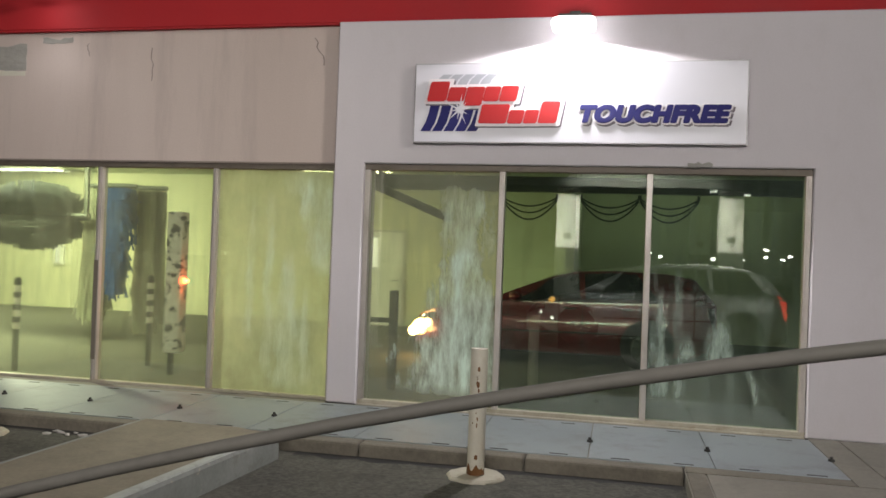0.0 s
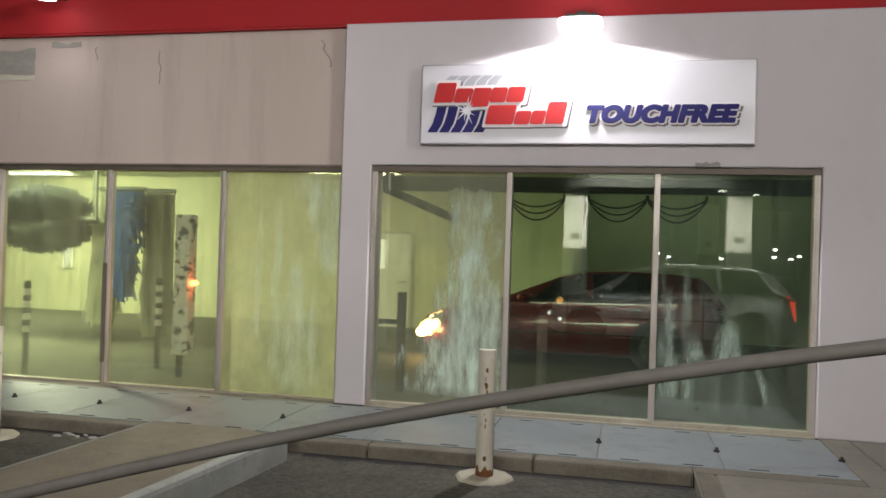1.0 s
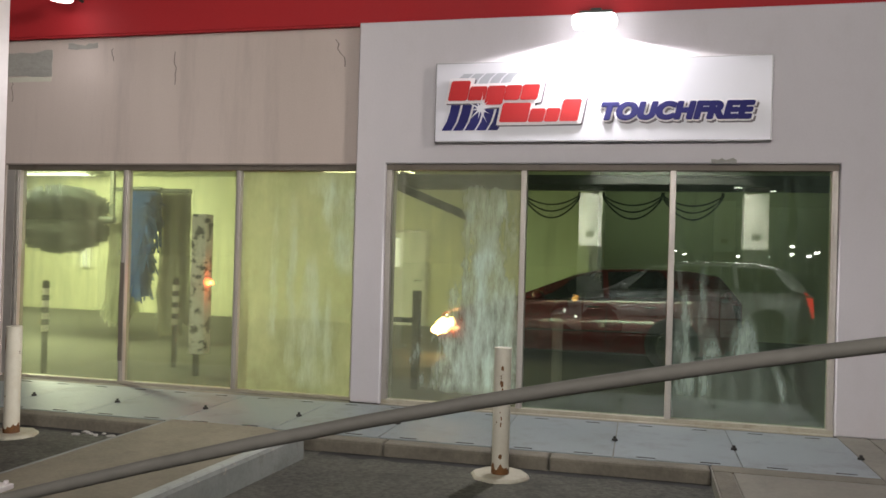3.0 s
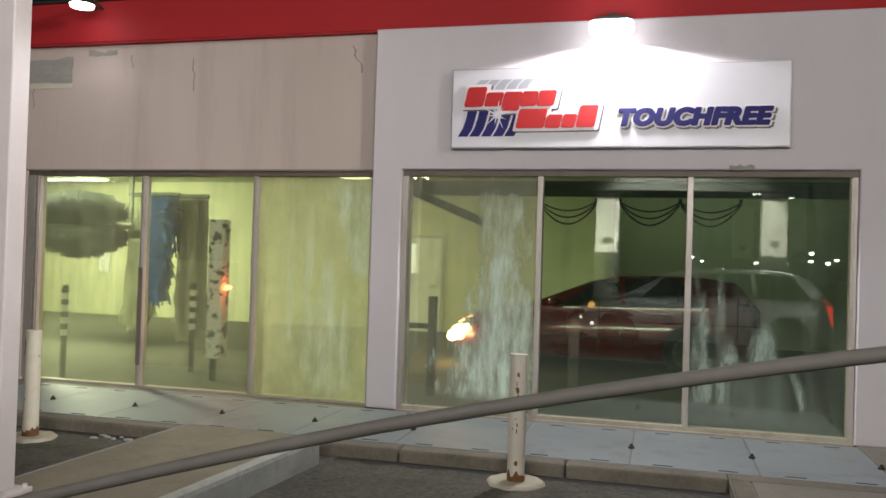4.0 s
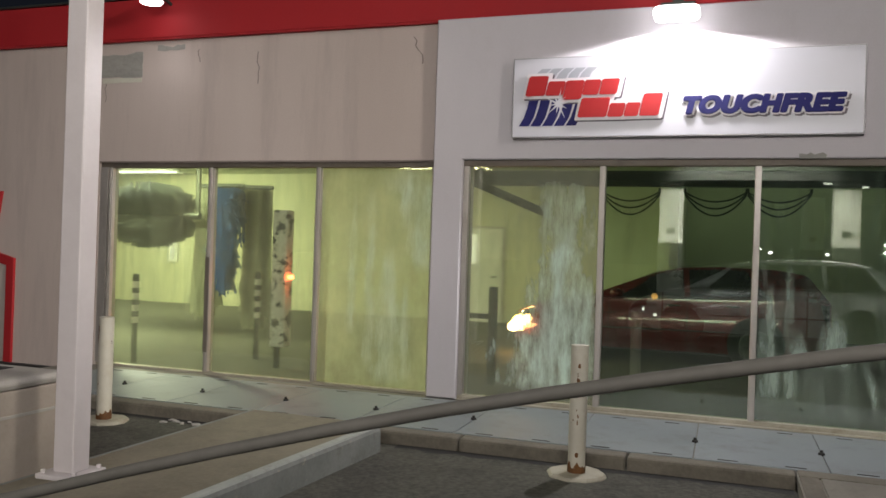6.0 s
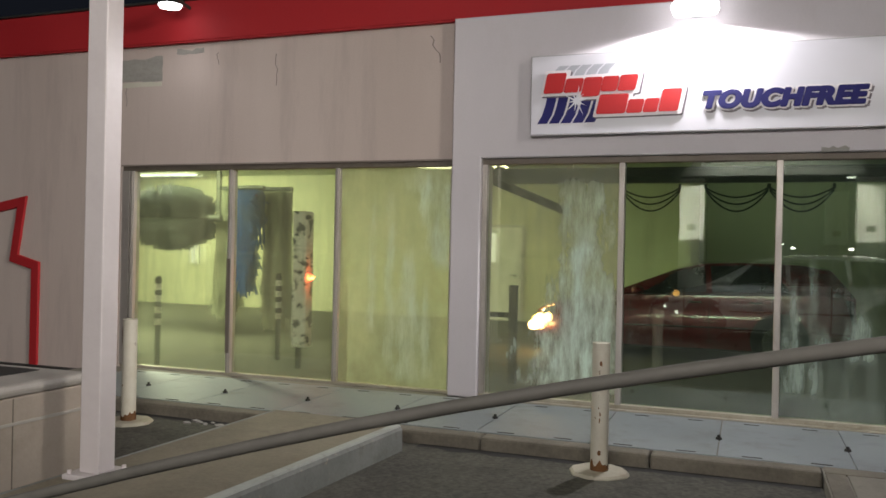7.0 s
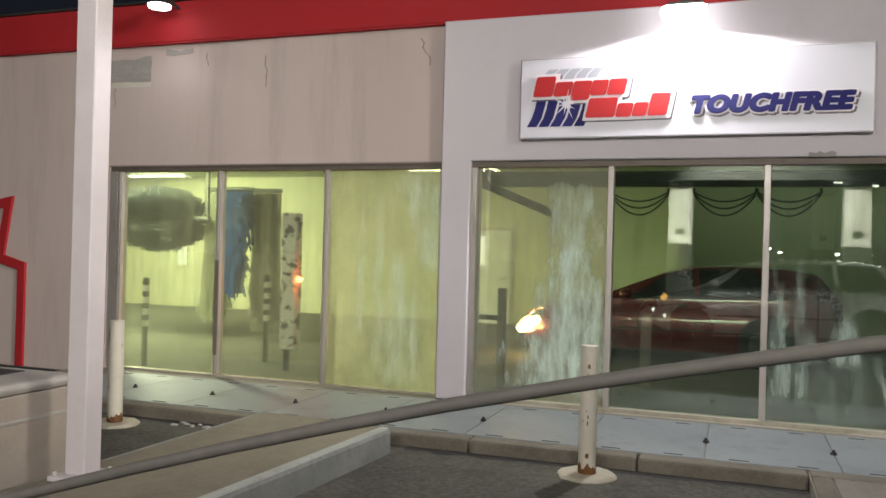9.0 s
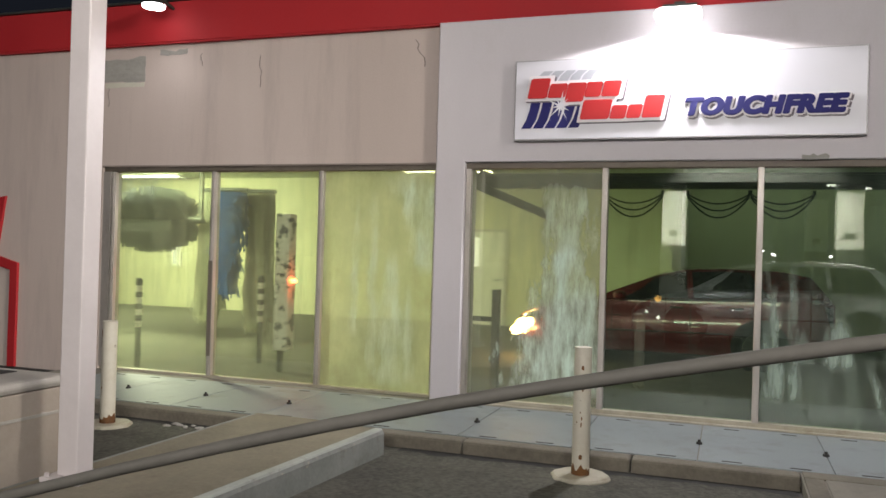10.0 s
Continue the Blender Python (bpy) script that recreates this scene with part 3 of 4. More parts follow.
def shop_sign():
    sign = empty("shop_sign", (0.814, 0.0, 2.674), "long white shop sign with red logo shapes and blue lettering", "sign")
    part("tray", box_bm(0, 3.042, -0.085, 0.0, 0, 0.758, 0.004), SIGN_EDGE, sign, "grey metal tray edge")
    part("face", box_bm(0.012, 3.030, -0.092, -0.084, 0.012, 0.746), SIGN_WHITE, sign, "white sign face")
    # logo: two rows of leaning red shapes on a white rim with a dark drop shadow
    rows = [((0.125, 0.315, 0.392, 0.580), (0.318, 0.488, 0.392, 0.525), (0.480, 0.655, 0.350, 0.528), (0.662, 0.815, 0.390, 0.530), (0.818, 0.985, 0.390, 0.535)),
            ((0.625, 0.895, 0.182, 0.362), (0.898, 1.045, 0.182, 0.308), (1.048, 1.180, 0.184, 0.310), (1.185, 1.360, 0.186, 0.390))]
    for row, back in zip(rows, (0.003, 0.0)):
        for k, (x0, x1, z0, z1) in enumerate(row):
            wide = slanted(x0 - 0.030, x1 + 0.026, z0 - 0.026, z1 + 0.026, 0.22, 0.010)
            part("logo_shadow", prism_bm([(x + 0.014, z - 0.014) for x, z in wide], -0.0950 + back * 0.2 - 0.00015 * k, -0.0942), LOGO_SHADE, sign, "dark drop shadow")
            part("logo_rim", prism_bm(wide, -0.1002 + back - 0.0003 * k, -0.0960), LOGO_RIM, sign, "white rim of the logo")
        for x0, x1, z0, z1 in row:
            part("logo_block", prism_bm(slanted(x0, x1 - 0.004, z0, z1, 0.22, 0.014), -0.107, -0.1018), LOGO_RED, sign, "red logo shape")
    for k in range(5):
        x = 0.195 + 0.108 * k
        part("logo_stripe", prism_bm([(x, 0.545), (x + 0.092, 0.545), (x + 0.12, 0.60), (x + 0.175, 0.648), (x + 0.083, 0.648), (x + 0.03, 0.60)], -0.0935, -0.0922), LOGO_GREY, sign, "grey curved brush stripe")
    for k in range(5):
        x = 0.072 + 0.112 * k
        part("logo_stripe", prism_bm([(x, 0.110), (x + 0.094, 0.110), (x + 0.140, 0.19), (x + 0.165, 0.28), (x + 0.185, 0.365), (x + 0.091, 0.365), (x + 0.075, 0.28), (x + 0.046, 0.19)], -0.0940, -0.0922), LOGO_BLUE, sign, "dark blue brush stripe")
    star = bmesh.new()
    for k in range(10):
        a = k * math.tau / 10 + 0.15
        r = 0.150 if k % 2 == 0 else 0.10
        n = Vector((math.cos(a), 0, math.sin(a)))
        t = Vector((-n.z, 0, n.x)) * 0.011
        c = Vector((0.445, -0.108, 0.312))
        star.faces.new([star.verts.new(p) for p in (c - t, c + n * r, c + t)])
    star.faces.new([star.verts.new((0.445 + math.cos(k * math.tau / 12) * 0.026, -0.1085, 0.312 + math.sin(k * math.tau / 12) * 0.026)) for k in range(12)])
    part("logo_star", star, SIGN_WHITE, sign, "thin white sparkle")
    place = (1.580, 2.890, 0.196, 0.350)
    fitted_text("lettering_shadow", "TOUCHFREE", place[0] + 0.016, place[1] + 0.016, place[2] - 0.016, place[3] - 0.016, -0.0934, 0.22, 0.001, LOGO_SHADE, sign, "dark drop shadow", 0.031)
    fitted_text("lettering_rim", "TOUCHFREE", *place, -0.0970, 0.22, 0.002, LOGO_RIM, sign, "pale rim round the letters", 0.031)
    fitted_text("lettering", "TOUCHFREE", *place, -0.1022, 0.22, 0.004, LOGO_BLUE, sign, "bold slanted dark blue letters", 0.012)
    return sign


shop_sign()


def wall_flood(place, name, label):
    lamp = empty(name, place, label, "lamp")
    hood = prism_bm([(-0.17, 0.0), (0.17, 0.0), (0.15, 0.15), (-0.15, 0.15)], -0.055, 0.02, 0.01)
    part("housing", hood, STEEL_DARK, lamp, "dark metal hood")
    part("lens", box_bm(-0.20, 0.20, -0.28, -0.06, -0.05, 0.070, 0.05), LAMP_WHITE, lamp, "glowing white lens")
    part("bracket", box_bm(-0.05, 0.05, -0.02, 0.03, -0.02, 0.18, 0.006), STEEL_DARK, lamp)
    return lamp


wall_flood((2.31, -0.03, 3.735), "flood_light", "bright wall-mounted flood light over the sign")
fl = empty("round_flood_light", (-3.205, -0.03, 4.185), "round white flood light on the red fascia", "lamp")
part("arm", tube_bm([(0, 0.06, 0.06), (0, -0.12, 0.10), (0, -0.26, 0.07)], 0.018), STEEL_DARK, fl)
part("housing", cyl_bm((0, -0.28, 0.005), (0, -0.28, 0.07), 0.13, 0.06, seg=24), STEEL_DARK, fl, smooth=True)
part("lens", cyl_bm((0, -0.28, -0.025), (0, -0.28, 0.003), 0.115, 0.125, seg=24), LAMP_WHITE, fl, "glowing white lens")


def bollard(x, y, h, label, seed):
    b = empty("bollard", (x, y, 0.014), label, "bollard", "bollards at the kerb")
    body = cyl_bm((0, 0, 0.02), (0, 0, h), 0.062, seg=28, caps=True)
    part("post", body, BOLLARD, b, "chipped cream paint over steel pipe", smooth=True)
    rng = random.Random(seed)
    ring = bmesh.new()
    n = 28
    top, bot = [], []
    for k in range(n):
        a = k * math.tau / n
        r = 0.064
        bot.append(ring.verts.new((math.cos(a) * r, math.sin(a) * r, 0.024)))
        top.append(ring.verts.new((math.cos(a) * r, math.sin(a) * r, 0.06 + rng.random() * 0.05)))
    for k in range(n):
        ring.faces.new((bot[k], bot[(k + 1) % n], top[(k + 1) % n], top[k]))
    part("rust_collar", ring, RUST, b, "rusted lower edge")
    foot = bmesh.new()
    pts = [(0.0, 0.034)] + [(0.19, 0.026), (0.205, 0.012), (0.21, -0.01)]
    rings = []
    for r, z in pts[1:]:
        rings.append([foot.verts.new((math.cos(k * math.tau / 24) * r * (1 + 0.05 * math.sin(k * 1.7 + seed)), math.sin(k * math.tau / 24) * r * (1 + 0.05 * math.cos(k * 2.1 + seed)), z)) for k in range(24)])
    foot.faces.new(rings[0])
    for p, q in zip(rings, rings[1:]):
        for k in range(24):
            foot.faces.new((p[k], p[(k + 1) % 24], q[(k + 1) % 24], q[k]))
    part("footing", foot, SILL, b, "round cream painted concrete footing")
    # paint flaked off in dark spots on the side that faces the lot
    for (ang, z, w, hh) in CHIPS[seed]:
        chip = bmesh.new()
        vs = []
        for k in range(9):
            t = k * math.tau / 9
            rr = 0.7 + 0.5 * rng.random()
            aa = ang + math.cos(t) * w * rr / 0.0625
            vs.append(chip.verts.new((math.cos(aa) * 0.0632, math.sin(aa) * 0.0632, z + math.sin(t) * hh * rr)))
        chip.faces.new(vs)
        part("paint_chip", chip, RUST, b, "bare rusty spot")
    return b


F = -math.pi / 2
CHIPS = {1: [(F + 0.15, 0.785, 0.011, 0.022), (F + 0.1, 0.675, 0.013, 0.026), (F + 0.2, 0.632, 0.007, 0.014), (F + 0.15, 0.43, 0.006, 0.016), (F, 0.47, 0.004, 0.008), (F + 0.1, 0.385, 0.005, 0.018), (F - 0.4, 0.40, 0.004, 0.008), (F + 0.15, 0.155, 0.014, 0.018)],
         2: [(F - 0.5, 0.80, 0.010, 0.05), (F - 0.6, 0.72, 0.009, 0.04), (F - 0.3, 0.33, 0.006, 0.012)]}
bollard(1.828, -1.875, 0.927, "short cream steel bollard with rust spots and round footing", 1)
bollard(-2.237, -1.955, 0.899, "thin white steel bollard with rusty base beside the island", 2)

pole = empty("square_post", (-0.775, -3.905, 0.205), "tall white square steel post on the island", "post")
turn = pose(0, 0, 0, 0, 0, 2)
part("shaft", box_bm(-0.069, 0.069, -0.069, 0.069, 0.03, 5.6, 0.008), POLE_PAINT, pole, matrix=turn)
part("base_plate", box_bm(-0.135, 0.135, -0.135, 0.135, 0.0, 0.03, 0.006), POLE_PAINT, pole, "white painted base plate", matrix=turn)
for sx in (-0.105, 0.105):
    for sy in (-0.105, 0.105):
        part("bolt", cyl_bm((sx, sy, 0.03), (sx, sy, 0.05), 0.013, seg=8), POLE_PAINT, pole, matrix=turn)

cab = empty("utility_cabinet", (-1.835, -4.08, 0.0), "low beige metal utility cabinet with grey lid", "cabinet")
part("plinth", box_bm(-0.7, 0.72, -0.62, 0.62, -0.02, 0.05, 0.02), KERB_WHITE, cab, "pale concrete plinth")
part("body", box_bm(-0.6, 0.62, -0.56, 0.56, 0.05, 0.66, 0.01), CABINET, cab)
part("lid", box_bm(-0.615, 0.635, -0.575, 0.575, 0.662, 0.735, 0.03), CABINET_TOP, cab, "pale grey rounded lid")
part("seam", box_bm(0.6205, 0.623, -0.03, -0.024, 0.06, 0.655), SEAM, cab)
part("band", box_bm(0.6205, 0.626, -0.555, 0.555, 0.495, 0.515, 0.002), CABINET_TOP, cab, "paler dirt line")
part("recess", box_bm(-0.4, 0.30, 0.15, 0.47, 0.734, 0.739), DARK, cab, "dark slot in the lid")

# red outline emblem on the beige wall
pts = [(-6.25, 1.95), (-5.685, 2.055), (-5.803, 1.355), (-5.451, 1.268), (-5.456, 0.05)]


def stroke(points, w):
    left, right = [], []
    for i, p in enumerate(points):
        p = Vector(p)
        d0 = (p - Vector(points[i - 1])).normalized() if i else None
        d1 = (Vector(points[i + 1]) - p).normalized() if i < len(points) - 1 else None
        d0, d1 = d0 or d1, d1 or d0
        n0, n1 = Vector((-d0.y, d0.x)), Vector((-d1.y, d1.x))
        n = (n0 + n1).normalized()
        n *= w / max(0.5, n.dot(n0))
        left.append(p + n)
        right.append(p - n)
    return [tuple(p) for p in left + right[::-1]]


single("wall_emblem", prism_bm(stroke(pts, 0.058), 0.062, 0.099, 0.003), RED_PAINT, "red raised outline emblem on the beige wall", "emblem")
single("baseboard", box_bm(-12, -4.46, 0.02, 0.098, -0.02, 0.045, 0.004), DARK, "dark strip at the foot of the wall", "trim", kind=S)


def ragged_patch(x0, x1, z0, z1, y, seed, jag=0.02, n=7):
    rng = random.Random(seed)
    o = [(x0 + (x1 - x0) * k / n, z1 + rng.uniform(-jag, jag)) for k in range(n + 1)]
    o += [(x1 + rng.uniform(-jag, jag) * 0.4, z1 + (z0 - z1) * k / 4) for k in range(1, 4)]
    o += [(x1 - (x1 - x0) * k / n, z0 + rng.uniform(-jag, jag) * 0.5) for k in range(n + 1)]
    o += [(x0 + rng.uniform(-jag, jag) * 0.4, z0 + (z1 - z0) * k / 4) for k in range(1, 4)]
    return prism_bm(o, y - 0.003, y)


part("patch", ragged_patch(-4.20, -3.62, 3.46, 3.735, 0.099, 4), PATCH, wall_left, "grey cement repair patch")
part("patch", ragged_patch(-4.18, -3.63, 3.40, 3.45, 0.099, 5, 0.008), PATCH_LIGHT, wall_left, "pale filler below the patch")
part("patch", ragged_patch(-3.42, -3.05, 3.745, 3.80, 0.099, 6, 0.02), PATCH, wall_left, "small grey repair")
for k, (x, z0, z1, w) in enumerate(((-0.29, 3.47, 3.75, 0.006), (-2.10, 3.33, 3.68, 0.004), (-2.86, 3.60, 3.74, 0.004), (-4.13, 3.18, 3.42, 0.004))):
    rng = random.Random(40 + k)
    line = [(x + rng.uniform(-0.02, 0.02) + 0.12 * (j / 6) * (1 if k == 0 else 0), z1 - (z1 - z0) * j / 6) for j in range(7)]
    part("crack", prism_bm([(a - w, b) for a, b in line] + [(a + w, b) for a, b in line[::-1]], 0.0965, 0.0995), CRACK, wall_left, "dark crack in the render")
part("chip", ragged_patch(3.36, 3.58, 2.482, 2.522, 0.001, 9, 0.012), PATCH, wall_front, "broken plaster over the window head")
part("drip_edge", box_bm(-4.175, -0.002, 0.092, 0.10, 2.472, 2.490), CRACK, wall_left, "dirty lower edge of the render")
# solid dark strips give the shade of a gap at the wall foot
part("gap_shade_strip", box_bm(-0.004, W0 + 0.004, -0.004, 0.3, 0.10, 0.119), DARK, wall_front, "dark strip drawn as the shaded gap under the pier")
part("gap_shade_strip", box_bm(W1 - 0.004, 12.0, -0.004, 0.3, 0.10, 0.119), DARK, wall_front, "dark strip drawn as the shaded gap under the wall")

tap = empty("pipe_stub", (-4.26, 0.098, 0.16), "small dark curved pipe stub at the wall foot", "pipe")
part("bend", tube_bm([(0, 0.0, 0), (0, -0.05, 0.0), (0.03, -0.075, -0.02), (0.07, -0.08, -0.01), (0.09, -0.08, 0.03)], 0.014, 8), STEEL_DARK, tap, smooth=True)
part("flange", cyl_bm((0, 0.0, 0), (0, -0.012, 0), 0.032, seg=14), STEEL_DARK, tap)

# thin steel rail close by, on two stands
rail = empty("hand_rail", (3.0, -7.1, 0), "thin dull steel guard rail bowed along its length", "rail")
RAIL = [(-1.25, 1.205), (-1.05, 1.270), (-0.90, 1.316), (-0.78, 1.353), (-0.664, 1.387), (-0.549, 1.419), (-0.442, 1.447), (-0.35, 1.469), (-0.27, 1.487), (-0.19, 1.504), (-0.124, 1.5177), (-0.065, 1.529), (-0.01, 1.539), (0.10, 1.556), (0.30, 1.588), (0.60, 1.625), (1.1, 1.670)]
part("bar", tube_bm([(x, 0, z) for x, z in RAIL], 0.0062, 14), BAR_STEEL, rail, smooth=True)
part("stand", cyl_bm((-1.25, 0, -0.0), (-1.25, 0, 1.205), 0.012), BAR_STEEL, rail, smooth=True)
part("stand", cyl_bm((1.1, 0, 0.0), (1.1, 0, 1.670), 0.012), BAR_STEEL, rail, smooth=True)

# ---- things in the wash bay ----
pil = empty("signal_pillar", (-2.52, 1.53, 0), "white pillar with peeling black-spotted paint and red signal lamp", "pillar")
part("casing", box_bm(-0.125, 0.085, -0.09, 0.09, 0.29, 2.02, 0.02), PEELING, pil, "peeling white casing")
part("stand", cyl_bm((-0.06, 0, 0), (-0.06, 0, 0.3), 0.04), STEEL_DARK, pil, "dark steel foot tube")
part("base_plate", box_bm(-0.13, 0.13, -0.13, 0.13, 0.0, 0.015), STEEL_DARK, pil)
part("red_lens", cyl_bm((0.088, -0.04, 1.18), (0.135, -0.075, 1.18), 0.05, 0.04, seg=20), LAMP_RED, pil, "glowing red lens")
point_lamp("signal_light", (-2.36, 1.44, 1.18), 5, (1.0, 0.12, 0.04), 0.03)


def marker_post(x, y, h, label):
    p = empty("marker_post", (x, y, 0), label, "post", "marker posts in the wash bay")
    part("tube", cyl_bm((0, 0, 0), (0, 0, h), 0.035), STEEL_DARK, p, smooth=True)
    for k in range(4):
        z = h - 0.06 - k * 0.15
        part("reflector", cyl_bm((0, 0, z - 0.03), (0, 0, z + 0.03), 0.042), DARK if k % 2 == 0 else DARK, p, "black band")
        part("sleeve", cyl_bm((0, 0, z - 0.115), (0, 0, z - 0.035), 0.039), COLUMN_WHITE, p, "pale band")
    return p


marker_post(-4.33, 0.98, 1.15, "slim dark post with black and white bands")
marker_post(-3.22, 2.08, 1.20, "slim dark post with black and white bands")


def strip_curtain(name, x0, x1, y, z0, z1, n, material, label, seed, taper=0.0):
    rng = random.Random(seed)
    c = empty(name, ((x0 + x1) / 2, y, 0), label, "brush", "wash brushes")
    w = (x1 - x0) / 2
    part("carrier", tube_bm([(-w - 0.1, 0, z1 + 0.04), (w + 0.1, 0, z1 + 0.04)], 0.04), STEEL_DARK, c)
    bm = bmesh.new()
    for k in range(n):
        u = rng.uniform(-1, 1)
        xx, yy = u * w, rng.uniform(-0.16, 0.16)
        zb = z0 + (z1 - z0) * taper * abs(u + 0.2) * rng.uniform(0.5, 1.0) + rng.uniform(0, 0.12)
        s = rng.uniform(0.012, 0.03)
        pts4 = [(xx + rng.uniform(-0.03, 0.03) * j, yy + rng.uniform(-0.03, 0.03) * j, z1 + (zb - z1) * j / 4) for j in range(5)]
        for p, q in zip(pts4, pts4[1:]):
            f = [bm.verts.new(v) for v in ((p[0] - s, p[1], p[2]), (p[0] + s, p[1] + 0.01, p[2]), (q[0] + s, q[1] + 0.01, q[2]), (q[0] - s, q[1], q[2]))]
            bm.faces.new(f)
    part("strips", bm, material, c, "hanging soft strips")
    return c


strip_curtain("side_brush", -5.17, -4.80, 4.0, 0.62, 2.48, 130, BRUSH_BLUE, "blue hanging wash brush of soft strips", 1, 0.75)
strip_curtain("side_brush", -4.86, -4.48, 4.35, 0.10, 2.48, 110, BRUSH_GREY, "grey-green hanging wash brush of soft strips", 2, 0.15)
strip_curtain("side_brush", -5.80, -5.50, 4.4, 0.25, 2.5, 90, BRUSH_GREY, "grey-green hanging wash brush of soft strips", 3, 0.1)

rng = random.Random(8)
rb = empty("top_brush", (-6.60, 4.1, 2.02), "dark round horizontal wash brush under the ceiling", "brush")
part("axle", cyl_bm((-1.2, 0, 0), (1.0, 0, 0), 0.06), STEEL_DARK, rb, smooth=True)
bm = bmesh.new()
for k in range(2600):
    x = rng.uniform(-0.80, 0.72)
    a = rng.uniform(0, math.tau)
    r = rng.uniform(0.38, 0.60) * math.sqrt(1.0 - (x / 0.92) ** 2)
    n = Vector((rng.uniform(-0.15, 0.15), math.cos(a), math.sin(a))).normalized()
    p0, p1 = Vector((x, 0, 0)) + n * 0.05, Vector((x, 0, 0)) + n * r
    t = Vector((0.02, 0, 0))
    bm.faces.new([bm.verts.new(v) for v in (p0 - t, p0 + t, p1 + t * 1.5, p1 - t * 1.5)])
part("bristles", bm, BRUSH_DARK, rb, "dark soft bristles")
for sx in (-1.15, 0.95):
    part("hanger", box_bm(sx - 0.03, sx + 0.03, -0.03, 0.03, 0.0, 1.2), STEEL_DARK, rb)


def tube_fixture(x, y, length, along_y, label):
    t = empty("tube_light", (x, y, 3.25), label, "lamp", "tube lights in the wash bay")
    m = pose(0, 0, 0, 0, 0, 90 if along_y else 0)
    part("tray", box_bm(-length / 2, length / 2, -0.09, 0.09, 0.0, 0.05, 0.006), COLUMN_WHITE, t, matrix=m)
    for dy in (-0.04, 0.04):
        part("tube", cyl_bm((-length / 2 + 0.03, dy, -0.02), (length / 2 - 0.03, dy, -0.02), 0.016, seg=10), LAMP_TUBE, t, "glowing tube", matrix=m)
    return t


tube_fixture(-9.8, 7.3, 2.4, False, "twin fluorescent tube light under the ceiling")
tube_fixture(-10.9, 8.9, 2.4, False, "twin fluorescent tube light under the ceiling")
tube_fixture(-2.4, 7.2, 1.8, False, "twin fluorescent tube light under the ceiling")
tube_fixture(-7.1, 3.0, 2.4, False, "twin fluorescent tube light under the ceiling")
wl = empty("wall_light", (-10.5, 9.98, 1.53), "upright lit lamp on the back wall", "lamp")
part("back", box_bm(-0.14, 0.14, -0.06, 0.0, -0.48, 0.48, 0.01), COLUMN_WHITE, wl)
part("lens", box_bm(-0.055, 0.055, -0.09, -0.061, -0.42, 0.42, 0.01), LAMP_PALE, wl, "glowing pale lens")

gate = empty("guide_rail", (0.222, 1.62, 0), "dark steel guide post with a side arm", "rail")
part("post", box_bm(-0.045, 0.045, -0.045, 0.045, 0, 1.17, 0.006), STEEL_DARK, gate)
part("arm", box_bm(-0.60, -0.045, -0.02, 0.02, 0.79, 0.85, 0.006), STEEL_DARK, gate)
part("base_plate", box_bm(-0.12, 0.12, -0.12, 0.12, 0, 0.012), STEEL_DARK, gate)
part("stay", box_bm(-0.60, -0.56, -0.02, 0.02, 0.0, 0.80), STEEL_DARK, gate)

point_lamp("headlamp_light", (-0.30, 4.80, 0.44), 28, (1.0, 0.58, 0.24), 0.08)

# steel beam across the bay with slack cables
beam = empty("roof_beam", (3.2, 6.15, 2.73), "dark steel beam across the wash bay", "beam")
bm = bmesh.new()
add_box(bm, -5.0, 7.0, -0.09, 0.09, 0.0, 0.03)
add_box(bm, -5.0, 7.0, -0.012, 0.012, 0.03, 0.22)
add_box(bm, -5.0, 7.0, -0.09, 0.09, 0.22, 0.25)
part("girder", bm, STEEL_DARK, beam)
for x in (-4.5, 0.0, 6.5):
    part("hanger", box_bm(x - 0.03, x + 0.03, -0.03, 0.03, 0.25, 0.58), STEEL_DARK, beam)


boom = empty("gantry_boom", (-0.20, 4.0, 2.37), "dark sloping steel boom of the wash gantry", "boom")
part("arm", box_bm(-0.62, 0.62, -0.06, 0.06, -0.06, 0.06, 0.01), STEEL_DARK, boom, matrix=pose(0, 0, 0, 0, 22, 0))
part("hanger", box_bm(-0.55, -0.47, -0.04, 0.04, 0.2, 0.93), STEEL_DARK, boom)


def festoon(x0, x1, z, sag, y, label):
    c = empty("slack_cable", ((x0 + x1) / 2, y, z), label, "cable", "slack cables under the beam")
    h = (x1 - x0) / 2
    for k in range(3):
        s = sag * (0.6 + 0.35 * k)
        part("strand", tube_bm([(h * t, 0.03 * k, -s * (1 - t * t) - 0.02 * k) for t in [i / 10 for i in range(-10, 11)]], 0.013, 8), STEEL_DARK, c, smooth=True)
    part("clip", box_bm(-h - 0.02, -h + 0.02, -0.03, 0.06, -0.02, 0.06), STEEL_DARK, c)
    part("clip", box_bm(h - 0.02, h + 0.02, -0.03, 0.06, -0.02, 0.06), STEEL_DARK, c)
    return c


for a, b in ((0.77, 1.72), (2.12, 3.07), (3.09, 4.02)):
    festoon(a, b, 2.66, 0.26, 6.32, "black slack supply cable hanging in loops")


# ---- cars ----
def lerp_table(table, x):
    return float(np.interp(x, [t[0] for t in table], [t[1] for t in table]))


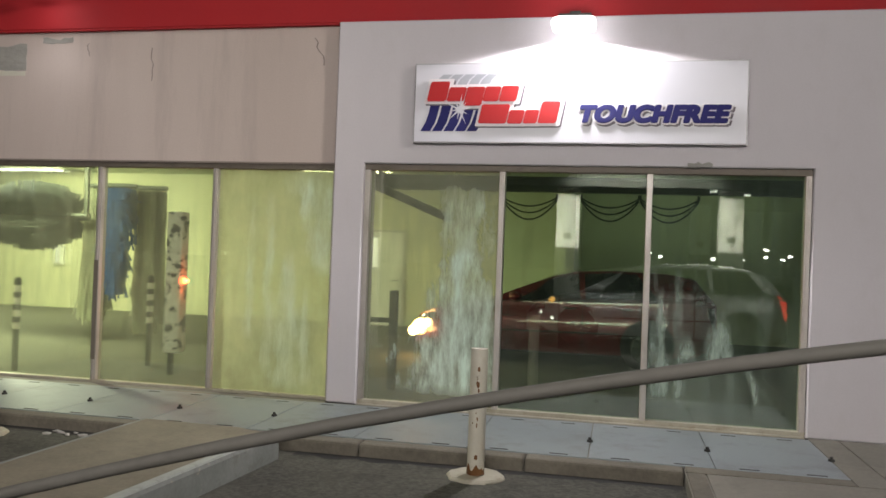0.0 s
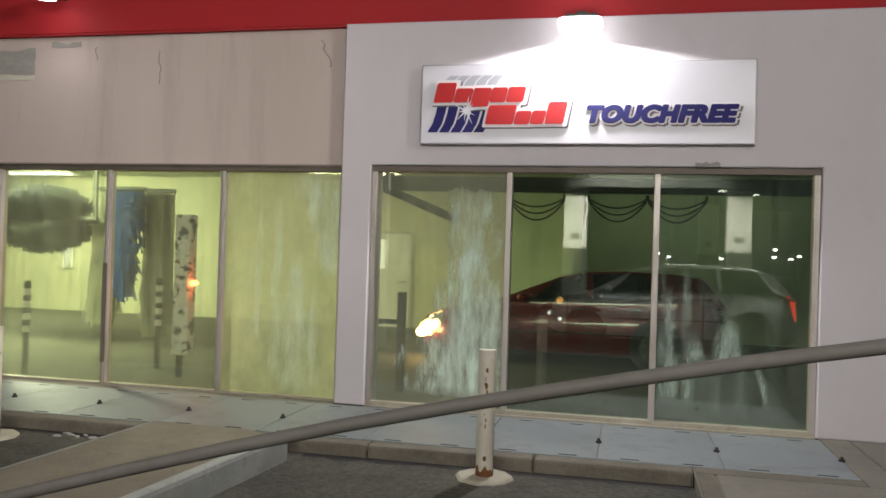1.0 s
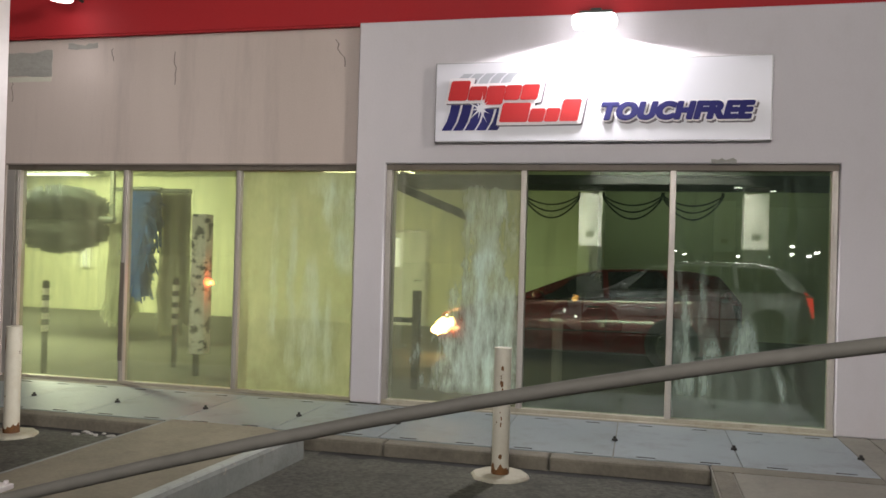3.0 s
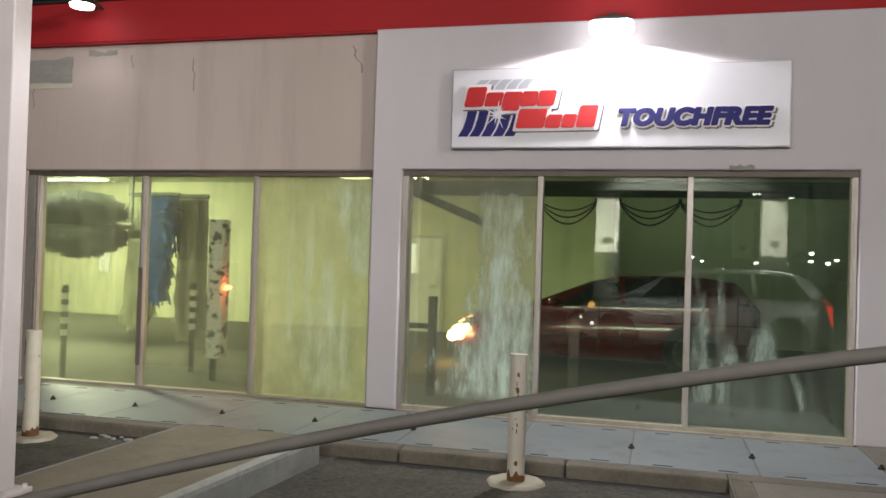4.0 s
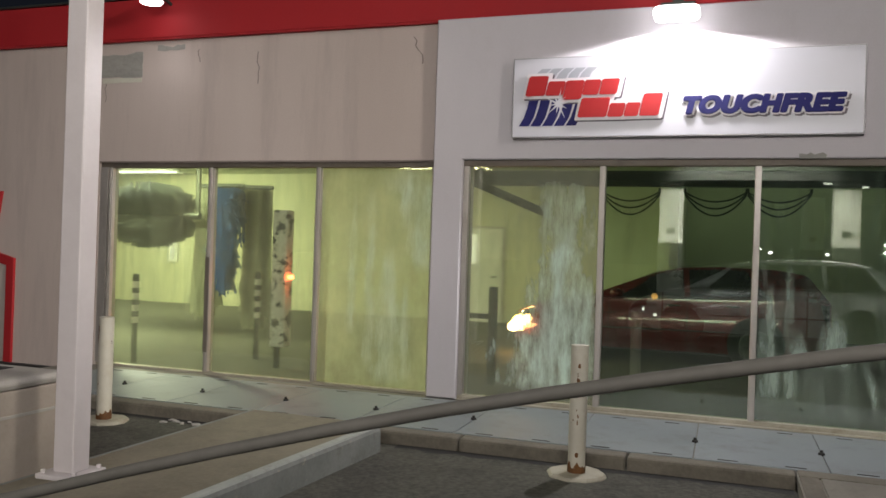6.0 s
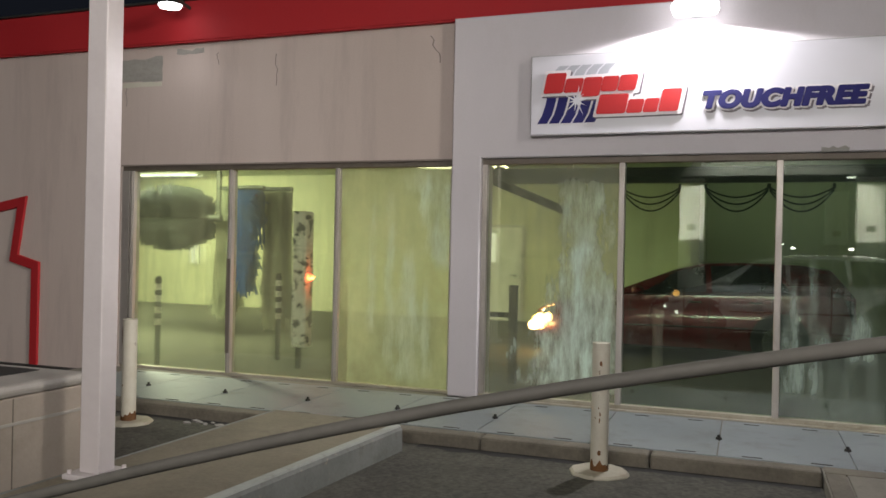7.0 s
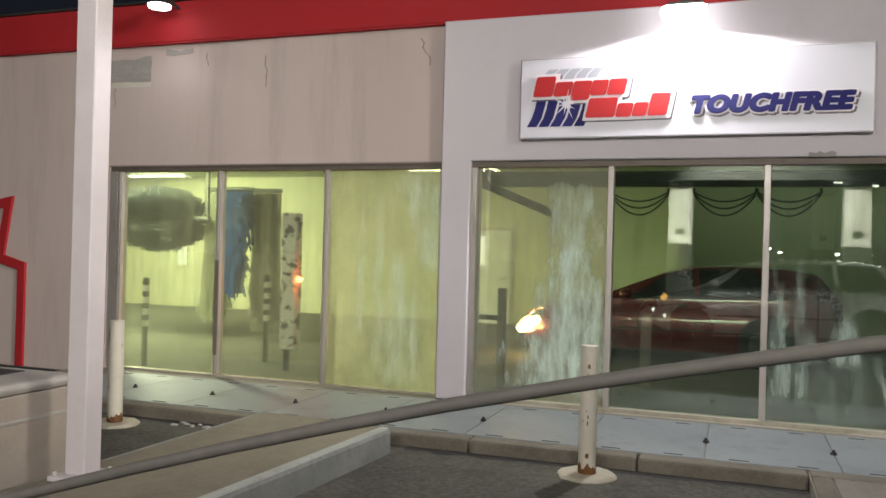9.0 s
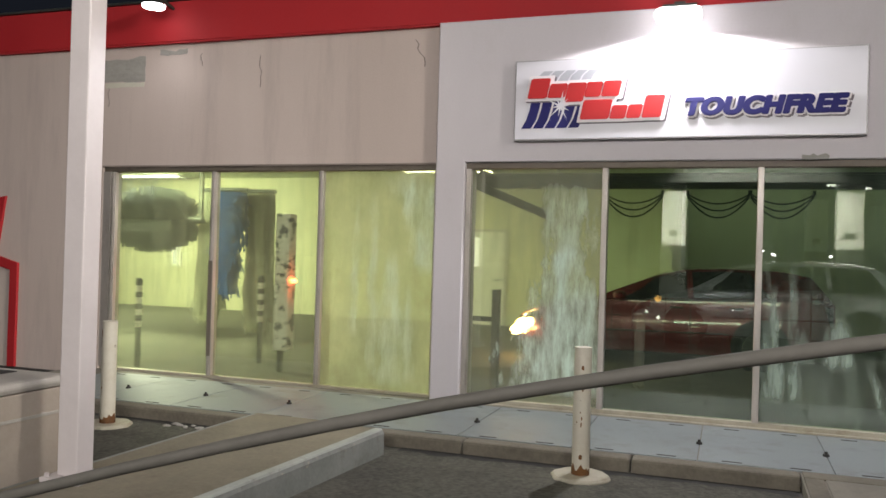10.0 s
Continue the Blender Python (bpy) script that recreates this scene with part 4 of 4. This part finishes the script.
RED_SHAPE = {"belt": [(0.0, 0.55), (0.10, 0.68), (0.40, 0.78), (1.25, 0.93), (1.7, 0.96), (4.2, 1.02), (4.62, 0.98)],
             "roof": [(0.0, 0.555), (0.10, 0.69), (0.40, 0.80), (1.20, 0.96), (1.60, 1.13), (2.20, 1.38), (2.55, 1.47), (3.1, 1.50), (3.9, 1.48), (4.3, 1.40), (4.52, 1.12), (4.62, 0.985)],
             "half": [(0.0, 0.60), (0.10, 0.74), (0.45, 0.84), (1.1, 0.90), (3.9, 0.90), (4.4, 0.84), (4.62, 0.72)], "end": 4.62}
SILVER_SHAPE = {"belt": [(0.0, 0.56), (0.12, 0.72), (0.50, 0.86), (1.2, 1.00), (4.2, 1.06), (4.82, 0.98)],
                "roof": [(0.0, 0.565), (0.12, 0.73), (0.50, 0.88), (1.0, 1.00), (1.30, 1.15), (1.90, 1.50), (2.4, 1.57), (3.2, 1.585), (4.1, 1.545), (4.40, 1.46), (4.55, 1.30), (4.75, 1.04), (4.82, 0.985)],
                "half": [(0.0, 0.62), (0.12, 0.76), (0.5, 0.86), (1.2, 0.92), (4.0, 0.92), (4.6, 0.86), (4.82, 0.74)], "end": 4.82}


class Shell:
    """Skin of a car. x runs from the nose; s from 0 at the sill over 1 at the belt line to 2 at the roof's edge and 3 at its middle."""

    def __init__(self, shape):
        self.shape = shape

    def at(self, x, s, lift=0.0):
        w, belt, roof = (lerp_table(self.shape[k], x) for k in ("half", "belt", "roof"))
        tuck = 0.24 * min(1.0, (roof - belt) / 0.45)
        if s <= 1:
            z = 0.20 + (belt - 0.20) * s
            y = w * (0.93 + 0.07 * math.sin(math.pi * min(1, s * 1.15)) ** 0.7) - 0.03 * s ** 3
        elif s <= 2:
            z = belt + (roof - belt) * 0.93 * (s - 1)
            y = (w - 0.03) - tuck * (s - 1) ** 1.3
        else:
            z = belt + (roof - belt) * (0.93 + 0.07 * math.sin((s - 2) * math.pi / 2))
            y = (w - 0.03 - tuck) * (3 - s)
        return Vector((x, -y - lift, z + lift * 0.3))

    def skin(self, x0, x1, s0, s1, nx, ns, lift=0.0, sides=(1, -1), trim=None):
        bm = bmesh.new()
        for side in sides:
            grid = []
            for i in range(nx + 1):
                row = []
                for j in range(ns + 1):
                    s = s0 + (s1 - s0) * j / ns
                    xa, xb = (x0, x1) if trim is None else trim(s)
                    p = self.at(xa + (xb - xa) * i / nx, s, lift)
                    row.append(bm.verts.new((p.x, p.y * side, p.z)))
                grid.append(row)
            for i in range(nx):
                for j in range(ns):
                    bm.faces.new((grid[i][j], grid[i + 1][j], grid[i + 1][j + 1], grid[i][j + 1]))
        bmesh.ops.remove_doubles(bm, verts=bm.verts[:], dist=0.002)
        return bm


def wheel(parent, x, y, rim_paint):
    side = -1 if y < 0 else 1
    w = part("wheel", cyl_bm((x, y - side * 0.11, 0.335), (x, y + side * 0.10, 0.335), 0.335, seg=36), TYRE, parent, "black tyre", smooth=True)
    part("rim", cyl_bm((x, y + side * 0.10, 0.335), (x, y + side * 0.112, 0.335), 0.235, 0.225, seg=30), STEEL_DARK, w)
    for k in range(10):
        d = Vector((math.cos(k * math.tau / 10), 0, math.sin(k * math.tau / 10)))
        c = Vector((x, y + side * 0.118, 0.335))
        part("spoke", tube_bm([c + d * 0.04, c + d * 0.215], 0.014, 6), rim_paint, w)
    part("hub", cyl_bm((x, y + side * 0.112, 0.335), (x, y + side * 0.128, 0.335), 0.05, seg=16), rim_paint, w)


def lean(a0, a1, b0, b1):
    """Edges of a side window: from a0 and a1 at the belt to b0 and b1 at the roof."""
    return lambda s: (a0 + (b0 - a0) * (s - 1.08) / 0.84, a1 + (b1 - a1) * (s - 1.08) / 0.84)


def build_car(shape, place, paint, label, axles, windows, screens, gaps, wagon):
    sk = Shell(shape)
    end = shape["end"]
    trim = CHROME if wagon else STEEL_DARK
    car = empty("car", place, label, "car")
    part("lower_body", sk.skin(0.0, end, 0.0, 1.0, 56, 8), paint, car, smooth=True)
    part("upper_body", sk.skin(0.0, end, 1.0, 3.0, 56, 10), paint, car, smooth=True)
    part("underside", box_bm(0.15, end - 0.12, -0.80, 0.80, 0.17, 0.30), DARK, car)
    for k, (name, edges) in enumerate(windows):
        for side in (1, -1):
            part(name, sk.skin(0, 0, 1.08, 1.92, 10, 5, 0.006, sides=(side,), trim=lean(*edges)), CAR_GLASS, car, "dark side glass", smooth=True)
    part("windscreen", sk.skin(*screens[0], 2.10, 3.0, 10, 6, 0.006), CAR_GLASS, car, "dark raked windscreen", smooth=True)
    part("rear_window", sk.skin(*screens[1], 2.1, 3.0, 6, 6, 0.006), CAR_GLASS, car, "dark rear glass", smooth=True)
    b0, b1 = windows[0][1][0], windows[-1][1][1]
    for sy in (1, -1):
        flip = Vector((1, sy, 1))
        part("window_trim", tube_bm([sk.at(b0 + (b1 - b0) * k / 18, 1.03, 0.008) * flip for k in range(19)], 0.009, 6), trim, car, "thin belt trim")
        part("side_moulding", tube_bm([sk.at(axles[0] + 0.42 + (axles[1] - axles[0] - 0.84) * k / 10, 0.40, 0.01) * flip for k in range(11)], 0.012, 6), trim, car, "door moulding")
        part("wing_crease", tube_bm([sk.at(0.10 + 0.14 * k, 0.70, 0.004) * flip for k in range(12)], 0.006, 6), trim, car, "crease line")
        for k, x in enumerate(gaps):
            part("door_gap", tube_bm([sk.at(x, 0.12 + 0.16 * j, 0.002) * flip for j in range(6)], 0.005, 5), DARK, car)
            if k:
                p = sk.at(x - 0.20, 0.86, 0.02)
                part("door_handle", tube_bm([(p + Vector(d)) * flip for d in ((-0.09, 0.012, 0), (-0.06, -0.012, 0), (0.06, -0.012, 0), (0.09, 0.012, 0))], 0.013, 8), CHROME, car, "bright door handle")
        p = sk.at(gaps[0] + 0.12, 1.06)
        mir = bmesh.new()
        bmesh.ops.create_uvsphere(mir, u_segments=16, v_segments=10, radius=1.0)
        for v in mir.verts:
            v.co = Vector((p.x + v.co.x * 0.10, (p.y - 0.10) * sy + v.co.y * 0.10, p.z + 0.06 + v.co.z * 0.07))
        part("mirror", mir, paint, car, "door mirror", smooth=True)
        if wagon:
            part("roof_rail", tube_bm([Vector((x, sk.at(x, 2.08).y * sy, sk.at(x, 2.08).z + (0.03 if 2.1 < x < 4.0 else 0.0))) for x in [2.0 + 0.2 * k for k in range(12)]], 0.014, 8), CHROME, car, "bright roof rail", smooth=True)
    for x in axles:
        for sy in (-1, 1):
            yy = lerp_table(shape["half"], x) * sy
            part("wheel_arch", cyl_bm((x, yy * 0.80, 0.36), (x, yy * 1.006, 0.36), 0.395, seg=32), DARK, car, "dark wheel arch")
            wheel(car, x, yy * 0.935, CHROME if wagon else STEEL_DARK)
    for side in (1, -1):
        part("tail_light", sk.skin(0, 0, 0.52, 0.97, 3, 5, 0.012, sides=(side,), trim=lambda s: (end - 0.05 - 0.22 * max(0.0, s - 0.52), end - 0.02)), TAIL_RED if wagon else CAR_GLASS, car, "tail light", smooth=True)
        if wagon:
            part("brake_light", sk.skin(end - 0.20, end - 0.12, 1.15, 1.32, 3, 2, 0.012, sides=(side,)), TAIL_RED, car, "small lit upper brake light", smooth=True)
        part("headlight", sk.skin(0.03, 0.36, 0.74, 0.99, 6, 3, 0.010, sides=(side,)), CHROME, car, "clear headlight", smooth=True)
    return car, sk


red_car, red_skin = build_car(RED_SHAPE, (-0.39, 5.82, 0.0), CAR_RED, "glossy dark red car with lit headlight in the wash bay", (0.98, 3.62),
                              (("front_side_window", (1.62, 2.62, 2.12, 2.58)), ("rear_side_window", (2.70, 3.78, 2.66, 3.45))),
                              ((1.25, 2.25), (4.22, 4.52)), (1.52, 2.66, 3.5), False)
p = red_skin.at(0.10, 0.55, 0.03)
part("lamp_glass", cyl_bm(p + Vector((0.02, 0.03, 0)), p + Vector((-0.02, -0.03, 0)), 0.13, 0.11, seg=20), LAMP_WARM, red_car, "dazzling warm headlight")
# extra glowing disc, gives the headlight glare its second lobe
p = red_skin.at(0.22, 0.62, 0.02)
part("lamp_glass", cyl_bm(p + Vector((0.01, 0.03, 0)), p + Vector((-0.01, -0.02, 0)), 0.085, 0.06, seg=18), LAMP_WARM, red_car, "smaller warm disc for the second lobe of the headlight glare")
silver_car, silver_skin = build_car(SILVER_SHAPE, (1.03, -9.02, 0.016), CAR_SILVER, "silver estate car parked with red tail lights lit", (1.02, 4.0),
          (("front_side_window", (1.32, 2.42, 1.86, 2.38)), ("rear_side_window", (2.50, 3.42, 2.46, 3.38)), ("quarter_window", (3.50, 4.42, 3.46, 4.10))),
          ((1.0, 1.88), (4.42, 4.74)), (1.28, 2.46, 3.46), True)

# amber indicator, then two small glowing discs as highlights on the front
for x, up, r, glass, words in ((0.50, 0.93, 0.07, AMBER, "lit amber side indicator"), (0.52, 0.40, 0.035, LAMP_TUBE, "small glowing highlight at the fog lamp"), (0.30, 0.62, 0.03, LAMP_TUBE, "small glowing highlight on the front wing")):
    p = silver_skin.at(x, up, 0.012)
    p.y = -p.y
    part("indicator", cyl_bm(p - Vector((0, 0.02, 0)), p + Vector((0, 0.015, 0)), r, r * 0.7, seg=12), glass, silver_car, words)

# ---- forecourt behind the camera, which the glass reflects ----
canopy = empty("canopy", (6.0, -15.5, 3.45), "flat forecourt canopy on white square columns", "canopy")
part("deck", box_bm(-11.0, 9.0, -5.6, 2.6, 0.0, 0.6, 0.02), STEEL_DARK, canopy, "dark canopy deck")
for x, y in ((1.46, -13.6), (5.44, -13.6), (5.15, -18.4), (10.9, -13.6)):
    part("column", box_bm(x - 6.29, x - 5.71, y + 15.26, y + 15.74, -1.52, 0.0, 0.015), COLUMN_WHITE, canopy, "white square column")
    part("base", box_bm(x - 6.31, x - 5.69, y + 15.24, y + 15.76, -3.45, -1.521, 0.015), STEEL_DARK, canopy, "dark column cladding")
    part("notice", box_bm(x - 6.10, x - 5.90, y + 15.743, y + 15.755, -1.28, -1.14), STEEL_DARK, canopy, "small dark notice plate")
for x, y in ((-1.0, 2.2), (-0.1, 1.2)):
    part("downlight", box_bm(x - 0.09, x + 0.09, y - 0.07, y + 0.07, -0.04, -0.003, 0.01), LAMP_TUBE, canopy, "glowing square downlight")


def street_lamp(x, y, h, label):
    s = empty("street_lamp", (x, y, 0), label, "street lamp", "street lamps across the road")
    k = 1.7
    part("mast", cyl_bm((0, 0, 0), (0, 0, h), 0.09, 0.06, seg=12), STEEL, s, smooth=True)
    part("arm", tube_bm([(0, 0, h - 0.1), (0, 0.5, h + 0.1), (0, 1.1, h + 0.12)], 0.04, 8), STEEL, s)
    part("lens", box_bm(-0.15 * k, 0.15 * k, 0.8, 0.8 + 0.5 * k, h - 0.08 * k, h + 0.08 * k, 0.02), LAMP_FAR, s, "glowing white lens")
    return s


for x, y, h in ((7.5, -128, 3.3), (9.6, -140, 2.9), (14.0, -132, 3.4), (18.0, -138, 2.8), (20.5, -135, 3.9), (23.0, -141, 2.8), (25.0, -130, 3.2),
                (27.0, -142, 4.6), (28.5, -136, 3.0), (30.5, -140, 3.6), (32.5, -133, 2.9), (34.0, -139, 3.8)):
    street_lamp(x, y, h, "tall steel street lamp with white light")

# ---- small things ----
def rubble(x, y, n, seed, label):
    rng = random.Random(seed)
    r = empty("concrete_rubble", (x, y, 0.016), label, "rubble")
    for k in range(n):
        bm = bmesh.new()
        bmesh.ops.create_icosphere(bm, subdivisions=1, radius=1.0)
        s = rng.uniform(0.012, 0.034)
        ox, oy = rng.uniform(-0.20, 0.20), rng.uniform(-0.06, 0.06)
        for v in bm.verts:
            q = 1 + rng.uniform(-0.25, 0.25)
            v.co = Vector((ox + v.co.x * s * 1.8 * q, oy + v.co.y * s * q, max(-0.01, 0.006 + v.co.z * s * 0.5 * q)))
        part("fragment", bm, PATCH, r)
    return r


rubble(-1.62, -1.72, 7, 3, "pale broken concrete crumbs at the kerb foot")


def gutter_dirt(x0, x1, y, depth, seed):
    rng = random.Random(seed)
    n = int((x1 - x0) / 0.07)
    bm = bmesh.new()
    row = []
    for k in range(n + 1):
        x = x0 + (x1 - x0) * k / n
        d = depth * (0.35 + 0.65 * abs(noise.noise(Vector((x * 2.3, seed, 0))))) * (0.6 + 0.4 * rng.random())
        row.append((bm.verts.new((x, y, 0.019)), bm.verts.new((x, y - d, 0.0175))))
    for p, q in zip(row, row[1:]):
        bm.faces.new((p[0], p[1], q[1], q[0]))
    return bm


part("gutter_dirt", gutter_dirt(0.36, 3.28, KY - 0.002, 0.26, 2.0), DARK, ground, "dark dirt washed against the kerb")
part("gutter_dirt", gutter_dirt(-4.4, -0.95, KY - 0.002, 0.22, 5.0), DARK, ground, "dark dirt washed against the kerb")
door = empty("door_1", (-2.35, 9.99, 0), "pale steel door with lever handle in the back wall", "door", kind=S)
part("door_frame", box_bm(-0.52, 0.52, -0.03, 0.0, 0.0, 2.14, 0.004), ALU, door)
part("leaf", box_bm(-0.46, 0.46, -0.055, -0.031, 0.01, 2.08, 0.004), COLUMN_WHITE, door, "pale painted leaf")
part("handle", tube_bm([(0.36, -0.06, 1.02), (0.36, -0.10, 1.02), (0.24, -0.10, 1.02)], 0.014, 8), STEEL_DARK, door, "dark lever handle")
part("vision_panel", box_bm(-0.30, -0.12, -0.06, -0.0555, 1.3, 1.95), LAMP_PALE, door, "narrow lit glass panel")
